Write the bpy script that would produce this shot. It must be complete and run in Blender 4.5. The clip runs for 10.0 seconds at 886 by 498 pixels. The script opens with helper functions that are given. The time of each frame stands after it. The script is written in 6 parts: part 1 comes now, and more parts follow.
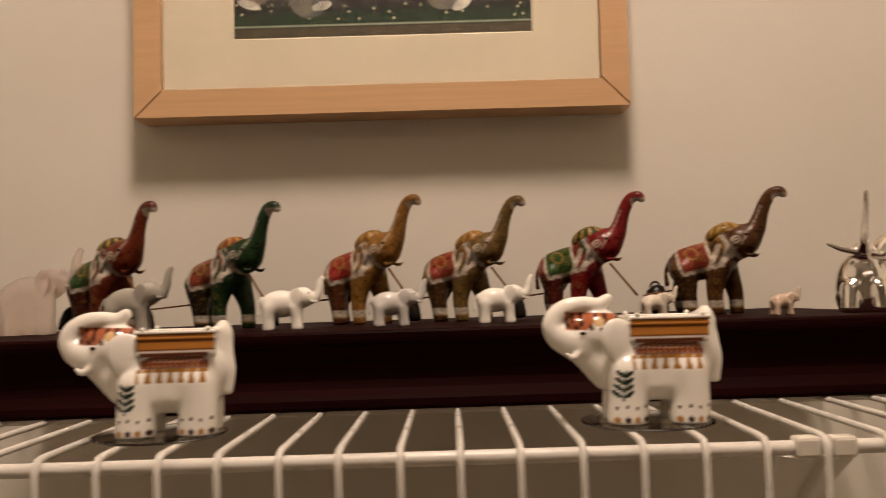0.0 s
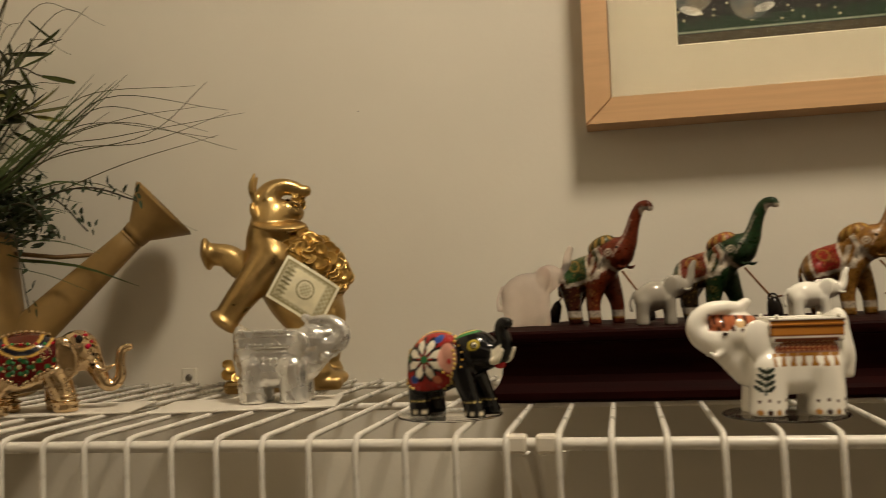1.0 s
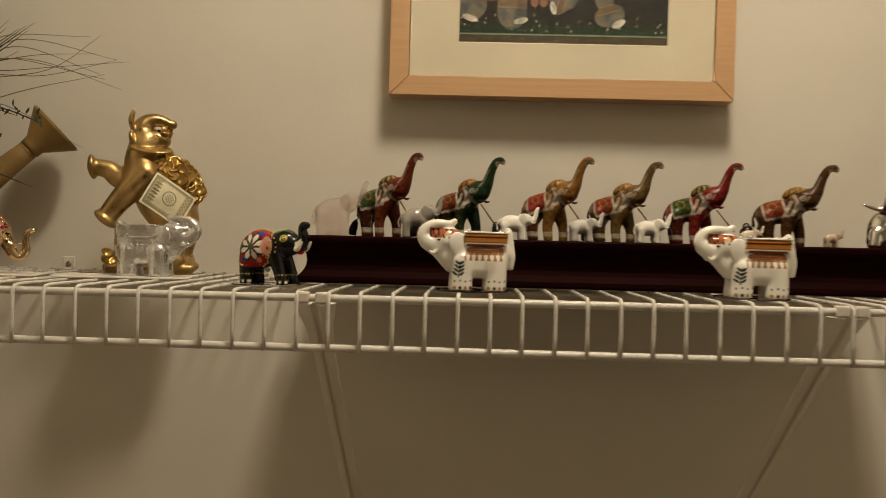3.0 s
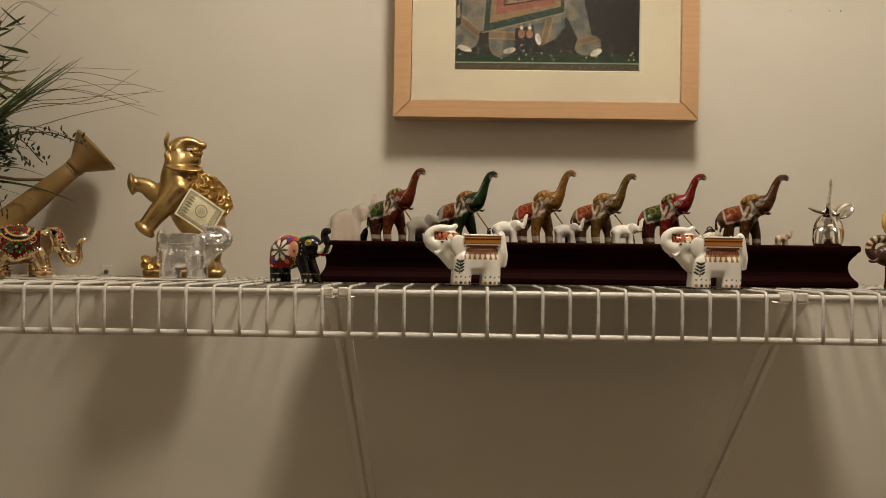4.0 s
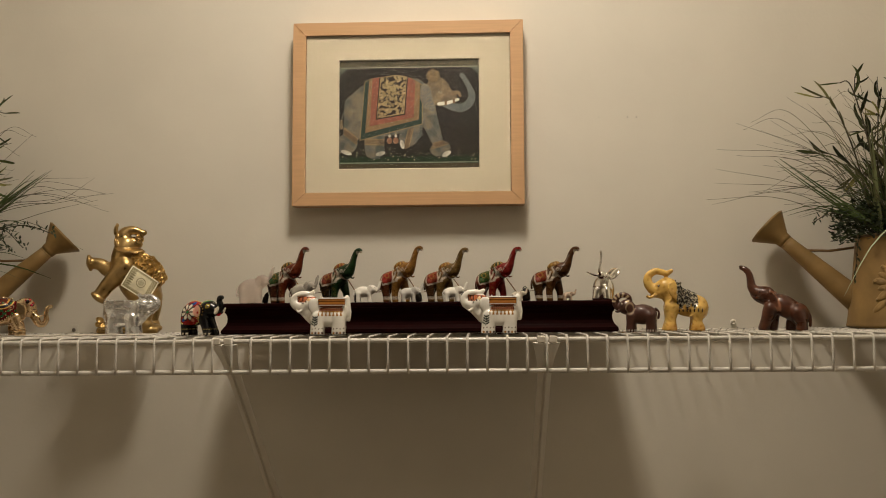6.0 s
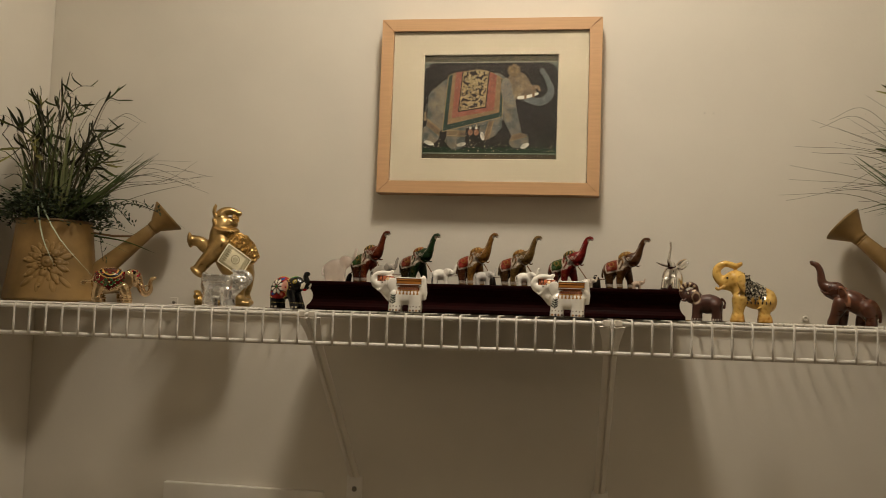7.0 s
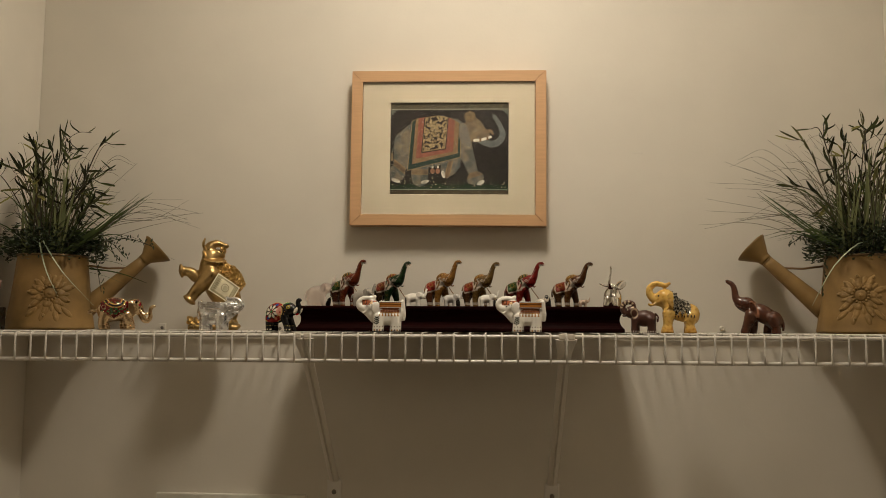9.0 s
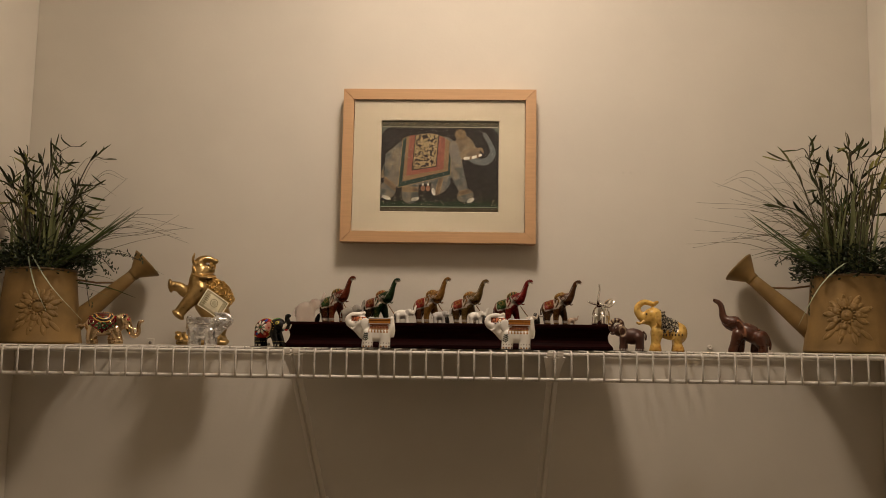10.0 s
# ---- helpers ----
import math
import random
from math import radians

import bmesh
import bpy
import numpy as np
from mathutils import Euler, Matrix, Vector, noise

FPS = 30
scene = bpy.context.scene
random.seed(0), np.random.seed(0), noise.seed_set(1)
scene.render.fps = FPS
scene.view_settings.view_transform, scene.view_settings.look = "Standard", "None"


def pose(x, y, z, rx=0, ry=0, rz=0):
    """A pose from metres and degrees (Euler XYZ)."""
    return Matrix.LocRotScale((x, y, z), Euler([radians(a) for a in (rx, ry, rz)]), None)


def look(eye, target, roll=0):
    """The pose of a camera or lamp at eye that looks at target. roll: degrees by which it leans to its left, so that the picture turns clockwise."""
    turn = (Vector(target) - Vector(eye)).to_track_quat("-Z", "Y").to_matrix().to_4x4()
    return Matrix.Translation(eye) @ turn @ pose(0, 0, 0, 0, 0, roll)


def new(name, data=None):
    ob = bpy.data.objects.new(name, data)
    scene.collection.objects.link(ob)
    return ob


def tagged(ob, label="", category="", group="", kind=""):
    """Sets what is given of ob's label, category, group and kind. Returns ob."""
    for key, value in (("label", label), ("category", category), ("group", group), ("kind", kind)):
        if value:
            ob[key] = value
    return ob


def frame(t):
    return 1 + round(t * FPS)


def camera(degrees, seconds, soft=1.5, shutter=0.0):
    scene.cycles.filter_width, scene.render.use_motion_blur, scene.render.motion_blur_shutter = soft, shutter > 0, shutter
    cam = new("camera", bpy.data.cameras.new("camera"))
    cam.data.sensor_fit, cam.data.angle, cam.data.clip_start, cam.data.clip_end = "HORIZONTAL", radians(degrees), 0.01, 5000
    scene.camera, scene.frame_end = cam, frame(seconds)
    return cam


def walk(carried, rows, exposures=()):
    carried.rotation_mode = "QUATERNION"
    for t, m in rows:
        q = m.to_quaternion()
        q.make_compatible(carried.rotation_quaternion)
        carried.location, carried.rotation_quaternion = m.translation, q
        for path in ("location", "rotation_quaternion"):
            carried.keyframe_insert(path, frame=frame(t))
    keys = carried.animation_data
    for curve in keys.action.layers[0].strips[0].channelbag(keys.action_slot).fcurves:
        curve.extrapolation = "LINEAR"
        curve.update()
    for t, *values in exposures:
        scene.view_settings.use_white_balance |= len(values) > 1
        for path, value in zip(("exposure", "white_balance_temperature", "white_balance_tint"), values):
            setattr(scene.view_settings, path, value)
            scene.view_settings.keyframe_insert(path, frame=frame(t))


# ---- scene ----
cam = camera(54.5, 10.0, soft=0.6, shutter=0.2)
PATH = [
    (0, (0.049, -0.011, 1.491), (0.035, 1.986, 1.6), -1.5),
    (0.3, (-0.0261, -0.0303, 1.4885), (-0.0884, 1.9652, 1.6066), -1.09),
    (0.5, (-0.07, -0.042, 1.489), (-0.205, 1.949, 1.618), -1.8),
    (0.8, (-0.13, -0.0621, 1.4891), (-0.4136, 1.9133, 1.6205), -2.27),
    (1, (-0.163, -0.067, 1.492), (-0.563, 1.889, 1.615), -2.0),
    (1.3, (-0.2135, -0.0754, 1.4906), (-0.6539, 1.8712, 1.6206), -1.08),
    (1.5, (-0.227, -0.081, 1.494), (-0.711, 1.855, 1.63), -1.0),
    (1.8, (-0.232, -0.095, 1.488), (-0.678, 1.85, 1.63), -1.2),
    (2, (-0.217, -0.096, 1.48), (-0.601, 1.862, 1.615), -0.3),
    (2.3, (-0.1868, -0.1181, 1.459), (-0.3933, 1.8699, 1.5338), 0.12),
    (2.5, (-0.154, -0.158, 1.455), (-0.345, 1.832, 1.492), 0.6),
    (2.8, (-0.1073, -0.2455, 1.4627), (-0.2315, 1.7507, 1.4561), 1.42),
    (3, (-0.082, -0.312, 1.469), (-0.163, 1.686, 1.454), 1.7),
    (3.2, (-0.049, -0.362, 1.451), (-0.149, 1.636, 1.45), 1.7),
    (4.3, (-0.097, -0.45, 1.455), (-0.094, 1.549, 1.507), -0.2),
    (4.5, (-0.09, -0.479, 1.447), (-0.033, 1.517, 1.552), -0.7),
    (4.7, (-0.0501, -0.5143, 1.4532), (-0.0408, 1.48, 1.6026), -0.90),
    (5, (0.03, -0.57, 1.46), (0.024, 1.421, 1.655), 1.0),
    (5.2, (0.072, -0.617, 1.454), (0.079, 1.371, 1.672), 1.7),
    (6.3, (0.133, -0.744, 1.464), (-0.011, 1.247, 1.589), -0.1),
    (6.5, (0.148, -0.749, 1.449), (-0.044, 1.237, 1.593), 1.1),
    (6.7, (0.154, -0.7587, 1.4428), (-0.0736, 1.2225, 1.5947), 1.30),
    (7, (0.143, -0.787, 1.439), (-0.15, 1.187, 1.575), 2.0),
    (7.2, (0.1375, -0.8037, 1.4346), (-0.1721, 1.1658, 1.5937), 1.12),
    (7.5, (0.124, -0.848, 1.432), (-0.114, 1.134, 1.554), 1.8),
    (7.8, (0.1051, -0.8943, 1.4276), (-0.0468, 1.0972, 1.5311), 0.80),
    (8, (0.096, -0.926, 1.424), (-0.051, 1.065, 1.546), 0.1),
    (8.2, (0.0917, -0.95, 1.4276), (-0.0302, 1.0408, 1.5763), 0.05),
    (8.5, (0.086, -0.972, 1.434), (-0.011, 1.018, 1.607), 0.1),
    (8.8, (0.0836, -0.979, 1.4372), (-0.0277, 1.0103, 1.6106), 0.40),
    (9, (0.081, -0.982, 1.441), (-0.027, 1.007, 1.619), 0.6),
    (9.5, (0.079, -0.987, 1.435), (-0.006, 1.001, 1.637), 0.7),
    (10, (0.081, -0.987, 1.438), (-0.003, 0.999, 1.659), 1.0),
]
EXPOSURES = [
    (0.0, 0.17, 6750, 22), (0.6, 0.13, 6750, 23), (1.0, 0.09, 6800, 6), (2.0, 0.03, 6800, 6), (2.5, 0.04, 6800, 6), (3.2, 0.09, 6700, 7), (4.5, 0.13, 6100, 9), (5.2, 0.06, 6150, 8),
    (6.5, -0.05, 6300, 8), (9.1, -0.16, 6300, 8), (9.5, -0.21, 6700, 17), (10.0, -0.27, 6700, 17),
]
walk(cam, [(t, look(eye, target, roll)) for t, eye, target, roll in PATH], EXPOSURES)

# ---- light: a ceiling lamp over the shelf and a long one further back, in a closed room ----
LAMP = (0.065, 0.075, 2.42)
LAMP_POWER = 86.0
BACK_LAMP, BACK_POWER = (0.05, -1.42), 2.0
world = bpy.data.worlds.new("world")
scene.world = world
world.use_nodes = True
world.node_tree.nodes["Background"].inputs[0].default_value = (0.02, 0.018, 0.015, 1)
world.node_tree.nodes["Background"].inputs[1].default_value = 0.0


# ---- materials ----
def C(r, g, b):
    """A linear colour from display values 0 to 255."""
    return tuple(((v / 255) / 12.92 if v <= 10 else ((v / 255 + 0.055) / 1.055) ** 2.4) for v in (r, g, b))


def mat(name, base=(0.5, 0.5, 0.5), rough=0.5, metal=0.0, var=0.12, scale=30, bump=0.1, bscale=300, dist=0.0004, coat=0.0, trans=0.0,
        ior=1.45, spec=0.5, attr=False, sub=0.0, stretch=(1, 1, 1), rvar=0.1, island=0.0, emit=None):
    m = bpy.data.materials.new(name)
    m.use_nodes = True
    nt = m.node_tree
    p = nt.nodes["Principled BSDF"]
    tc = nt.nodes.new("ShaderNodeTexCoord")
    mp = nt.nodes.new("ShaderNodeMapping")
    mp.inputs["Scale"].default_value = stretch
    nt.links.new(tc.outputs["Object"], mp.inputs[0])
    n1 = nt.nodes.new("ShaderNodeTexNoise")
    n1.inputs["Scale"].default_value, n1.inputs["Detail"].default_value = scale, 6
    n2 = nt.nodes.new("ShaderNodeTexNoise")
    n2.inputs["Scale"].default_value, n2.inputs["Detail"].default_value = bscale, 3
    for n in (n1, n2):
        nt.links.new(mp.outputs[0], n.inputs["Vector"])
    ramp = nt.nodes.new("ShaderNodeMapRange")
    ramp.inputs[1].default_value, ramp.inputs[2].default_value = 0.3, 0.7
    ramp.inputs[3].default_value, ramp.inputs[4].default_value = 1 - var, 1 + var * 0.5
    nt.links.new(n1.outputs[0], ramp.inputs[0])
    last = ramp.outputs[0]
    if island:
        geo = nt.nodes.new("ShaderNodeNewGeometry")
        rr = nt.nodes.new("ShaderNodeMapRange")
        rr.inputs[3].default_value, rr.inputs[4].default_value = 1 - island, 1 + island
        nt.links.new(geo.outputs["Random Per Island"], rr.inputs[0])
        mm = nt.nodes.new("ShaderNodeMath")
        mm.operation = "MULTIPLY"
        nt.links.new(last, mm.inputs[0]), nt.links.new(rr.outputs[0], mm.inputs[1])
        last = mm.outputs[0]
    mul = nt.nodes.new("ShaderNodeVectorMath")
    mul.operation = "SCALE"
    nt.links.new(last, mul.inputs["Scale"])
    if attr:
        at = nt.nodes.new("ShaderNodeAttribute")
        at.attribute_name = "paint"
        nt.links.new(at.outputs["Color"], mul.inputs[0])
    else:
        mul.inputs[0].default_value = base
    nt.links.new(mul.outputs[0], p.inputs["Base Color"])
    r2 = nt.nodes.new("ShaderNodeMapRange")
    r2.inputs[1].default_value, r2.inputs[2].default_value = 0.3, 0.7
    r2.inputs[3].default_value, r2.inputs[4].default_value = max(rough - rvar, 0.02), min(rough + rvar, 1)
    nt.links.new(n1.outputs[0], r2.inputs[0])
    nt.links.new(r2.outputs[0], p.inputs["Roughness"])
    if bump:
        b = nt.nodes.new("ShaderNodeBump")
        b.inputs["Strength"].default_value, b.inputs["Distance"].default_value = bump, dist
        nt.links.new(n2.outputs[0], b.inputs["Height"])
        nt.links.new(b.outputs[0], p.inputs["Normal"])
    p.inputs["Metallic"].default_value = metal
    p.inputs["Coat Weight"].default_value = coat
    p.inputs["Coat Roughness"].default_value = 0.08
    p.inputs["Transmission Weight"].default_value = trans
    p.inputs["IOR"].default_value = ior
    p.inputs["Specular IOR Level"].default_value = spec
    if sub:
        p.inputs["Subsurface Weight"].default_value = sub
        p.inputs["Subsurface Radius"].default_value = (0.006, 0.005, 0.004)
        p.inputs["Subsurface Scale"].default_value = 1.0
    if emit:
        p.inputs["Emission Color"].default_value = (*emit[:3], 1)
        p.inputs["Emission Strength"].default_value = emit[3]
    return m


M_WALL = mat("wall_paint", (0.72, 0.68, 0.595), 0.75, var=0.045, scale=7, bump=0.2, bscale=190, dist=0.0007, spec=0.25)
M_CEIL = mat("ceiling_paint", (0.86, 0.84, 0.80), 0.9, var=0.03, scale=4, bump=0.3, bscale=180, dist=0.001, spec=0.2)
M_SOUTH = mat("beige_paint", (0.74, 0.68, 0.57), 0.8, var=0.05, scale=3, bump=0.2, bscale=260, dist=0.0005)
M_FLOOR = mat("floor_vinyl", (0.38, 0.285, 0.165), 0.5, var=0.25, scale=9, bump=0.1, bscale=60)
M_TRIM = mat("trim_paint", (0.80, 0.77, 0.70), 0.4, var=0.04, scale=12, bump=0.05)
M_DARKBOX = mat("dark_recess", (0.06, 0.055, 0.05), 0.6, var=0.2)
M_WIRE = mat("white_vinyl_coating", (0.68, 0.65, 0.59), 0.3, var=0.06, scale=60, bump=0.12, bscale=400, dist=0.0003)
M_STEEL = mat("bracket_steel", (0.80, 0.775, 0.72), 0.38, var=0.03, scale=30, bump=0.05)
M_SCREW = mat("screw_metal", (0.25, 0.23, 0.2), 0.35, 1.0)
M_PLASTIC = mat("white_plastic", (0.72, 0.67, 0.58), 0.35, var=0.05)
M_HOLE = mat("hole_dark", (0.14, 0.12, 0.10), 0.9, var=0.3)
M_BEECH = mat("beech_wood", (0.62, 0.385, 0.205), 0.42, var=0.07, scale=22, bump=0.12, bscale=160, dist=0.0002, stretch=(1, 1, 14), coat=0.1)
M_BEECH_H = mat("beech_wood_lengthwise", (0.62, 0.385, 0.205), 0.42, var=0.07, scale=22, bump=0.12, bscale=160, dist=0.0002, stretch=(0.6, 14, 14), coat=0.1)
M_MAT = mat("cream_matboard", (0.43, 0.385, 0.285), 0.9, var=0.04, scale=9, bump=0.15, bscale=700, dist=0.0002, spec=0.2)
M_PRINT = mat("painted_print", rough=0.55, attr=True, var=0.15, scale=120, bump=0.1, bscale=900, spec=0.3)
M_PANE = mat("picture_glass", (1, 1, 1), 0.0, var=0.0, bump=0, trans=1.0, rvar=0.0, ior=1.12)
M_MAHOG = mat("dark_mahogany", (0.013, 0.0019, 0.0017), 0.6, var=0.4, scale=18, bump=0.05, bscale=120, stretch=(0.5, 8, 8), coat=0.0, spec=0.035)
M_CARD = mat("white_card", (0.64, 0.60, 0.53), 0.8, var=0.04)
M_COASTER = mat("clear_acrylic", (0.97, 0.97, 0.96), 0.02, var=0.0, bump=0, trans=1.0, rvar=0.01, ior=1.45)
M_CAN = mat("mustard_tin_paint", (0.28, 0.175, 0.062), 0.55, var=0.34, scale=22, bump=0.3, bscale=110, dist=0.0007, spec=0.35)
M_RUST = mat("worn_rim_tin", (0.16, 0.10, 0.045), 0.55, var=0.4, scale=60, bump=0.3, bscale=200)
M_BRACE = mat("brown_rod", (0.20, 0.115, 0.045), 0.5, var=0.25, scale=60)
M_SOIL = mat("dark_moss", (0.012, 0.013, 0.008), 0.95, var=0.4, scale=80, bump=0.6, bscale=120, dist=0.004)
M_BLADE = mat("blade_green", (0.060, 0.084, 0.028), 0.55, spec=0.2, var=0.35, scale=20, island=0.6, bump=0.1)
M_PALE = mat("pale_blade", (0.38, 0.45, 0.30), 0.5, var=0.15, scale=20)
M_WISP = mat("wispy_grass", (0.10, 0.092, 0.042), 0.6, var=0.3, scale=20, island=0.4, bump=0)
M_LEAF = mat("dark_leaf", (0.032, 0.050, 0.022), 0.5, var=0.3, scale=50, island=0.5, bump=0.1)
M_LANCE = mat("lance_leaf", (0.040, 0.048, 0.014), 0.5, spec=0.2, var=0.4, scale=30, island=0.7, bump=0.1)
M_STRAP = mat("strap_leaf_green", (0.19, 0.215, 0.095), 0.5, spec=0.25, var=0.25, scale=20, island=0.3)
M_YELLOWLEAF = mat("yellowing_leaf", (0.19, 0.18, 0.04), 0.45, var=0.4, scale=30, island=0.6, bump=0.1)
M_STEM = mat("brown_stem", (0.05, 0.04, 0.022), 0.7, var=0.3)
M_GLAZE = mat("glazed_ceramic", rough=0.16, attr=True, var=0.04, scale=60, bump=0.04, bscale=200, coat=0.5)
M_MATTE = mat("painted_wood", rough=0.34, attr=True, var=0.45, scale=230, bump=0.3, bscale=420, dist=0.0005, coat=0.04, spec=0.28)
M_RESIN = mat("polished_resin", rough=0.2, attr=True, var=0.2, scale=70, bump=0.08, bscale=260, coat=0.4)
M_WOODFIG = mat("carved_hardwood", rough=0.33, attr=True, var=0.4, scale=35, bump=0.12, bscale=180, coat=0.3, stretch=(1, 1, 3))
M_BROWNFIG = mat("brown_resin", rough=0.42, attr=True, var=0.25, scale=120, bump=0.25, bscale=420, coat=0.1)
M_GOLD = mat("antique_gold", rough=0.36, metal=1.0, attr=True, var=0.3, scale=70, bump=0.06, bscale=300, rvar=0.12)
M_GOLDBRIGHT = mat("bright_gold", (0.85, 0.56, 0.22), 0.14, 1.0, var=0.12, scale=90, bump=0.1, bscale=500)
M_ENAMEL = mat("enamel", rough=0.2, attr=True, var=0.15, scale=120, bump=0.05, coat=0.15, spec=0.35)
M_COIN = mat("coin_gold", (0.60, 0.40, 0.14), 0.40, 1.0, var=0.25, scale=200, bump=0.2, bscale=420, rvar=0.1)
M_CHROME = mat("bright_metal", (0.86, 0.84, 0.80), 0.1, 1.0, var=0.1, scale=60, bump=0.05)
M_GLASSFIG = mat("silvered_glass", (0.86, 0.85, 0.82), 0.24, var=0.12, scale=80, bump=0.8, bscale=120, dist=0.0015, trans=0.5, metal=0.66, ior=1.5, coat=0.6)
M_QUARTZ = mat("milky_quartz", (0.92, 0.82, 0.76), 0.5, var=0.12, scale=50, bump=0.3, bscale=90, dist=0.001, trans=0.84, ior=1.16, rvar=0.1, spec=0.3)
M_PINK = mat("rose_resin", (0.5, 0.33, 0.27), 0.3, var=0.25, scale=70, bump=0.1, coat=0.3)
M_BLACKBOX = mat("black_lacquer", (0.012, 0.011, 0.010), 0.3, var=0.2)
M_LAMPGLASS = mat("lamp_glass", (0.9, 0.9, 0.9), 0.4, var=0.0, bump=0, emit=(1.0, 0.845, 0.665, LAMP_POWER))
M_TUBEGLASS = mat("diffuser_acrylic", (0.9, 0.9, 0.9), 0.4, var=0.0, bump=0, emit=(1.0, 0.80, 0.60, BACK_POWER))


# ---- builders ----
def mk(name, V, F, mats, parent=None, label="", smooth=True, col=None, mi=None):
    me = bpy.data.meshes.new(name)
    me.from_pydata([tuple(map(float, v)) for v in V], [], [tuple(map(int, f)) for f in F])
    for m in mats if isinstance(mats, (list, tuple)) else [mats]:
        me.materials.append(m)
    if mi is not None:
        me.polygons.foreach_set("material_index", np.asarray(mi, np.int32))
    me.polygons.foreach_set("use_smooth", np.full(len(me.polygons), bool(smooth)))
    if col is not None:
        at = me.color_attributes.new("paint", "FLOAT_COLOR", "POINT")
        at.data.foreach_set("color", np.c_[np.asarray(col, float), np.ones(len(col))].astype(np.float32).ravel())
    me.validate()
    ob = new(name, me)
    if parent:
        ob.parent = parent
    if label:
        tagged(ob, label)
    return ob


def from_bm(name, bm, mats, parent=None, label="", smooth=False):
    me = bpy.data.meshes.new(name)
    bmesh.ops.recalc_face_normals(bm, faces=bm.faces)
    for f in bm.faces:
        f.smooth = smooth
    bm.to_mesh(me)
    bm.free()
    for m in mats if isinstance(mats, (list, tuple)) else [mats]:
        me.materials.append(m)
    ob = new(name, me)
    if parent:
        ob.parent = parent
    if label:
        tagged(ob, label)
    return ob


def box(lo, hi, bevel=0.0, seg=2):
    bm = bmesh.new()
    bmesh.ops.create_cube(bm, size=1)
    c, d = [(a + b) / 2 for a, b in zip(lo, hi)], [b - a for a, b in zip(lo, hi)]
    for v in bm.verts:
        v.co = Vector([c[i] + v.co[i] * d[i] for i in range(3)])
    if bevel:
        bmesh.ops.bevel(bm, geom=bm.edges[:], offset=bevel, segments=seg, affect="EDGES", profile=0.5)
    return bm


def spline(pts, n=6):
    """Points of a smooth curve through pts (any number of columns)."""
    p = np.asarray(pts, float)
    if len(p) < 3:
        return np.array([p[0] + (p[-1] - p[0]) * i / n for i in range(n + 1)])
    q = np.vstack([2 * p[0] - p[1], p, 2 * p[-1] - p[-2]])
    out = []
    for i in range(1, len(q) - 2):
        for j in range(n):
            t = j / n
            a, b, c, d = q[i - 1], q[i], q[i + 1], q[i + 2]
            out.append(0.5 * (2 * b + (c - a) * t + (2 * a - 5 * b + 4 * c - d) * t * t + (3 * b - a - 3 * c + d) * t ** 3))
    return np.array(out + [p[-1]])


def tube(path, rad, sides=8, caps=True):
    """Vertices and faces of a tube along path; rad is a number or one for each point."""
    p = np.asarray(path, float)
    r = np.broadcast_to(np.asarray(rad, float), (len(p),))
    tan = np.gradient(p, axis=0)
    tan /= np.linalg.norm(tan, axis=1)[:, None] + 1e-12
    up = np.array([0, 0, 1.0]) if abs(tan[0][2]) < 0.9 else np.array([1.0, 0, 0])
    V, F = [], []
    side = np.cross(tan[0], up)
    for i in range(len(p)):
        side = side - tan[i] * side.dot(tan[i])
        side /= np.linalg.norm(side) + 1e-12
        o = np.cross(tan[i], side)
        for k in range(sides):
            a = 2 * math.pi * k / sides
            V.append(p[i] + r[i] * (math.cos(a) * side + math.sin(a) * o))
    for i in range(len(p) - 1):
        for k in range(sides):
            a, b = i * sides + k, i * sides + (k + 1) % sides
            F.append((a, b, b + sides, a + sides))
    if caps:
        F.append(tuple(range(sides))[::-1])
        F.append(tuple((len(p) - 1) * sides + k for k in range(sides)))
    return V, F


def lathe(profile, n=48, close=True):
    """Vertices and faces of a turned shape; profile rows are radius, height, from the bottom up."""
    V, F = [], []
    for r, z in profile:
        for k in range(n):
            a = 2 * math.pi * k / n
            V.append((r * math.cos(a), r * math.sin(a), z))
    for i in range(len(profile) - 1):
        for k in range(n):
            a, b = i * n + k, i * n + (k + 1) % n
            F.append((a, b, b + n, a + n))
    if close:
        F.append(tuple(range(n))[::-1])
        F.append(tuple((len(profile) - 1) * n + k for k in range(n)))
    return V, F


def thing(name, m, label, category, group="", kind=""):
    e = new(name)
    e.empty_display_size = 0.02
    e.matrix_basis = m
    return tagged(e, label, category, group, kind)


# ---- modelling with soft solids, in millimetres ----
def rotm(rx=0, ry=0, rz=0):
    return np.array(Euler([radians(a) for a in (rx, ry, rz)]).to_matrix())


def ELL(c, r, rot=(0, 0, 0)):
    c, r, R = np.asarray(c, float), np.asarray(r, float), rotm(*rot)

    def f(P):
        q = (P - c) @ R
        a = np.linalg.norm(q / r, axis=1)
        b = np.linalg.norm(q / r ** 2, axis=1) + 1e-9
        return a * (a - 1) / b
    return f, c - r.max(), c + r.max()


def TUB(pts, rads, n=5):
    s = spline(np.c_[np.asarray(pts, float), np.asarray(rads, float)], n)
    p, r = s[:, :3], s[:, 3]

    def f(P):
        d = np.full(len(P), 1e9)
        for i in range(len(p) - 1):
            e = p[i + 1] - p[i]
            w = P - p[i]
            t = np.clip(w @ e / (e @ e + 1e-12), 0, 1)
            d = np.minimum(d, np.linalg.norm(w - t[:, None] * e, axis=1) - (r[i] + t * (r[i + 1] - r[i])))
        return d
    return f, (p - r[:, None]).min(0), (p + r[:, None]).max(0)


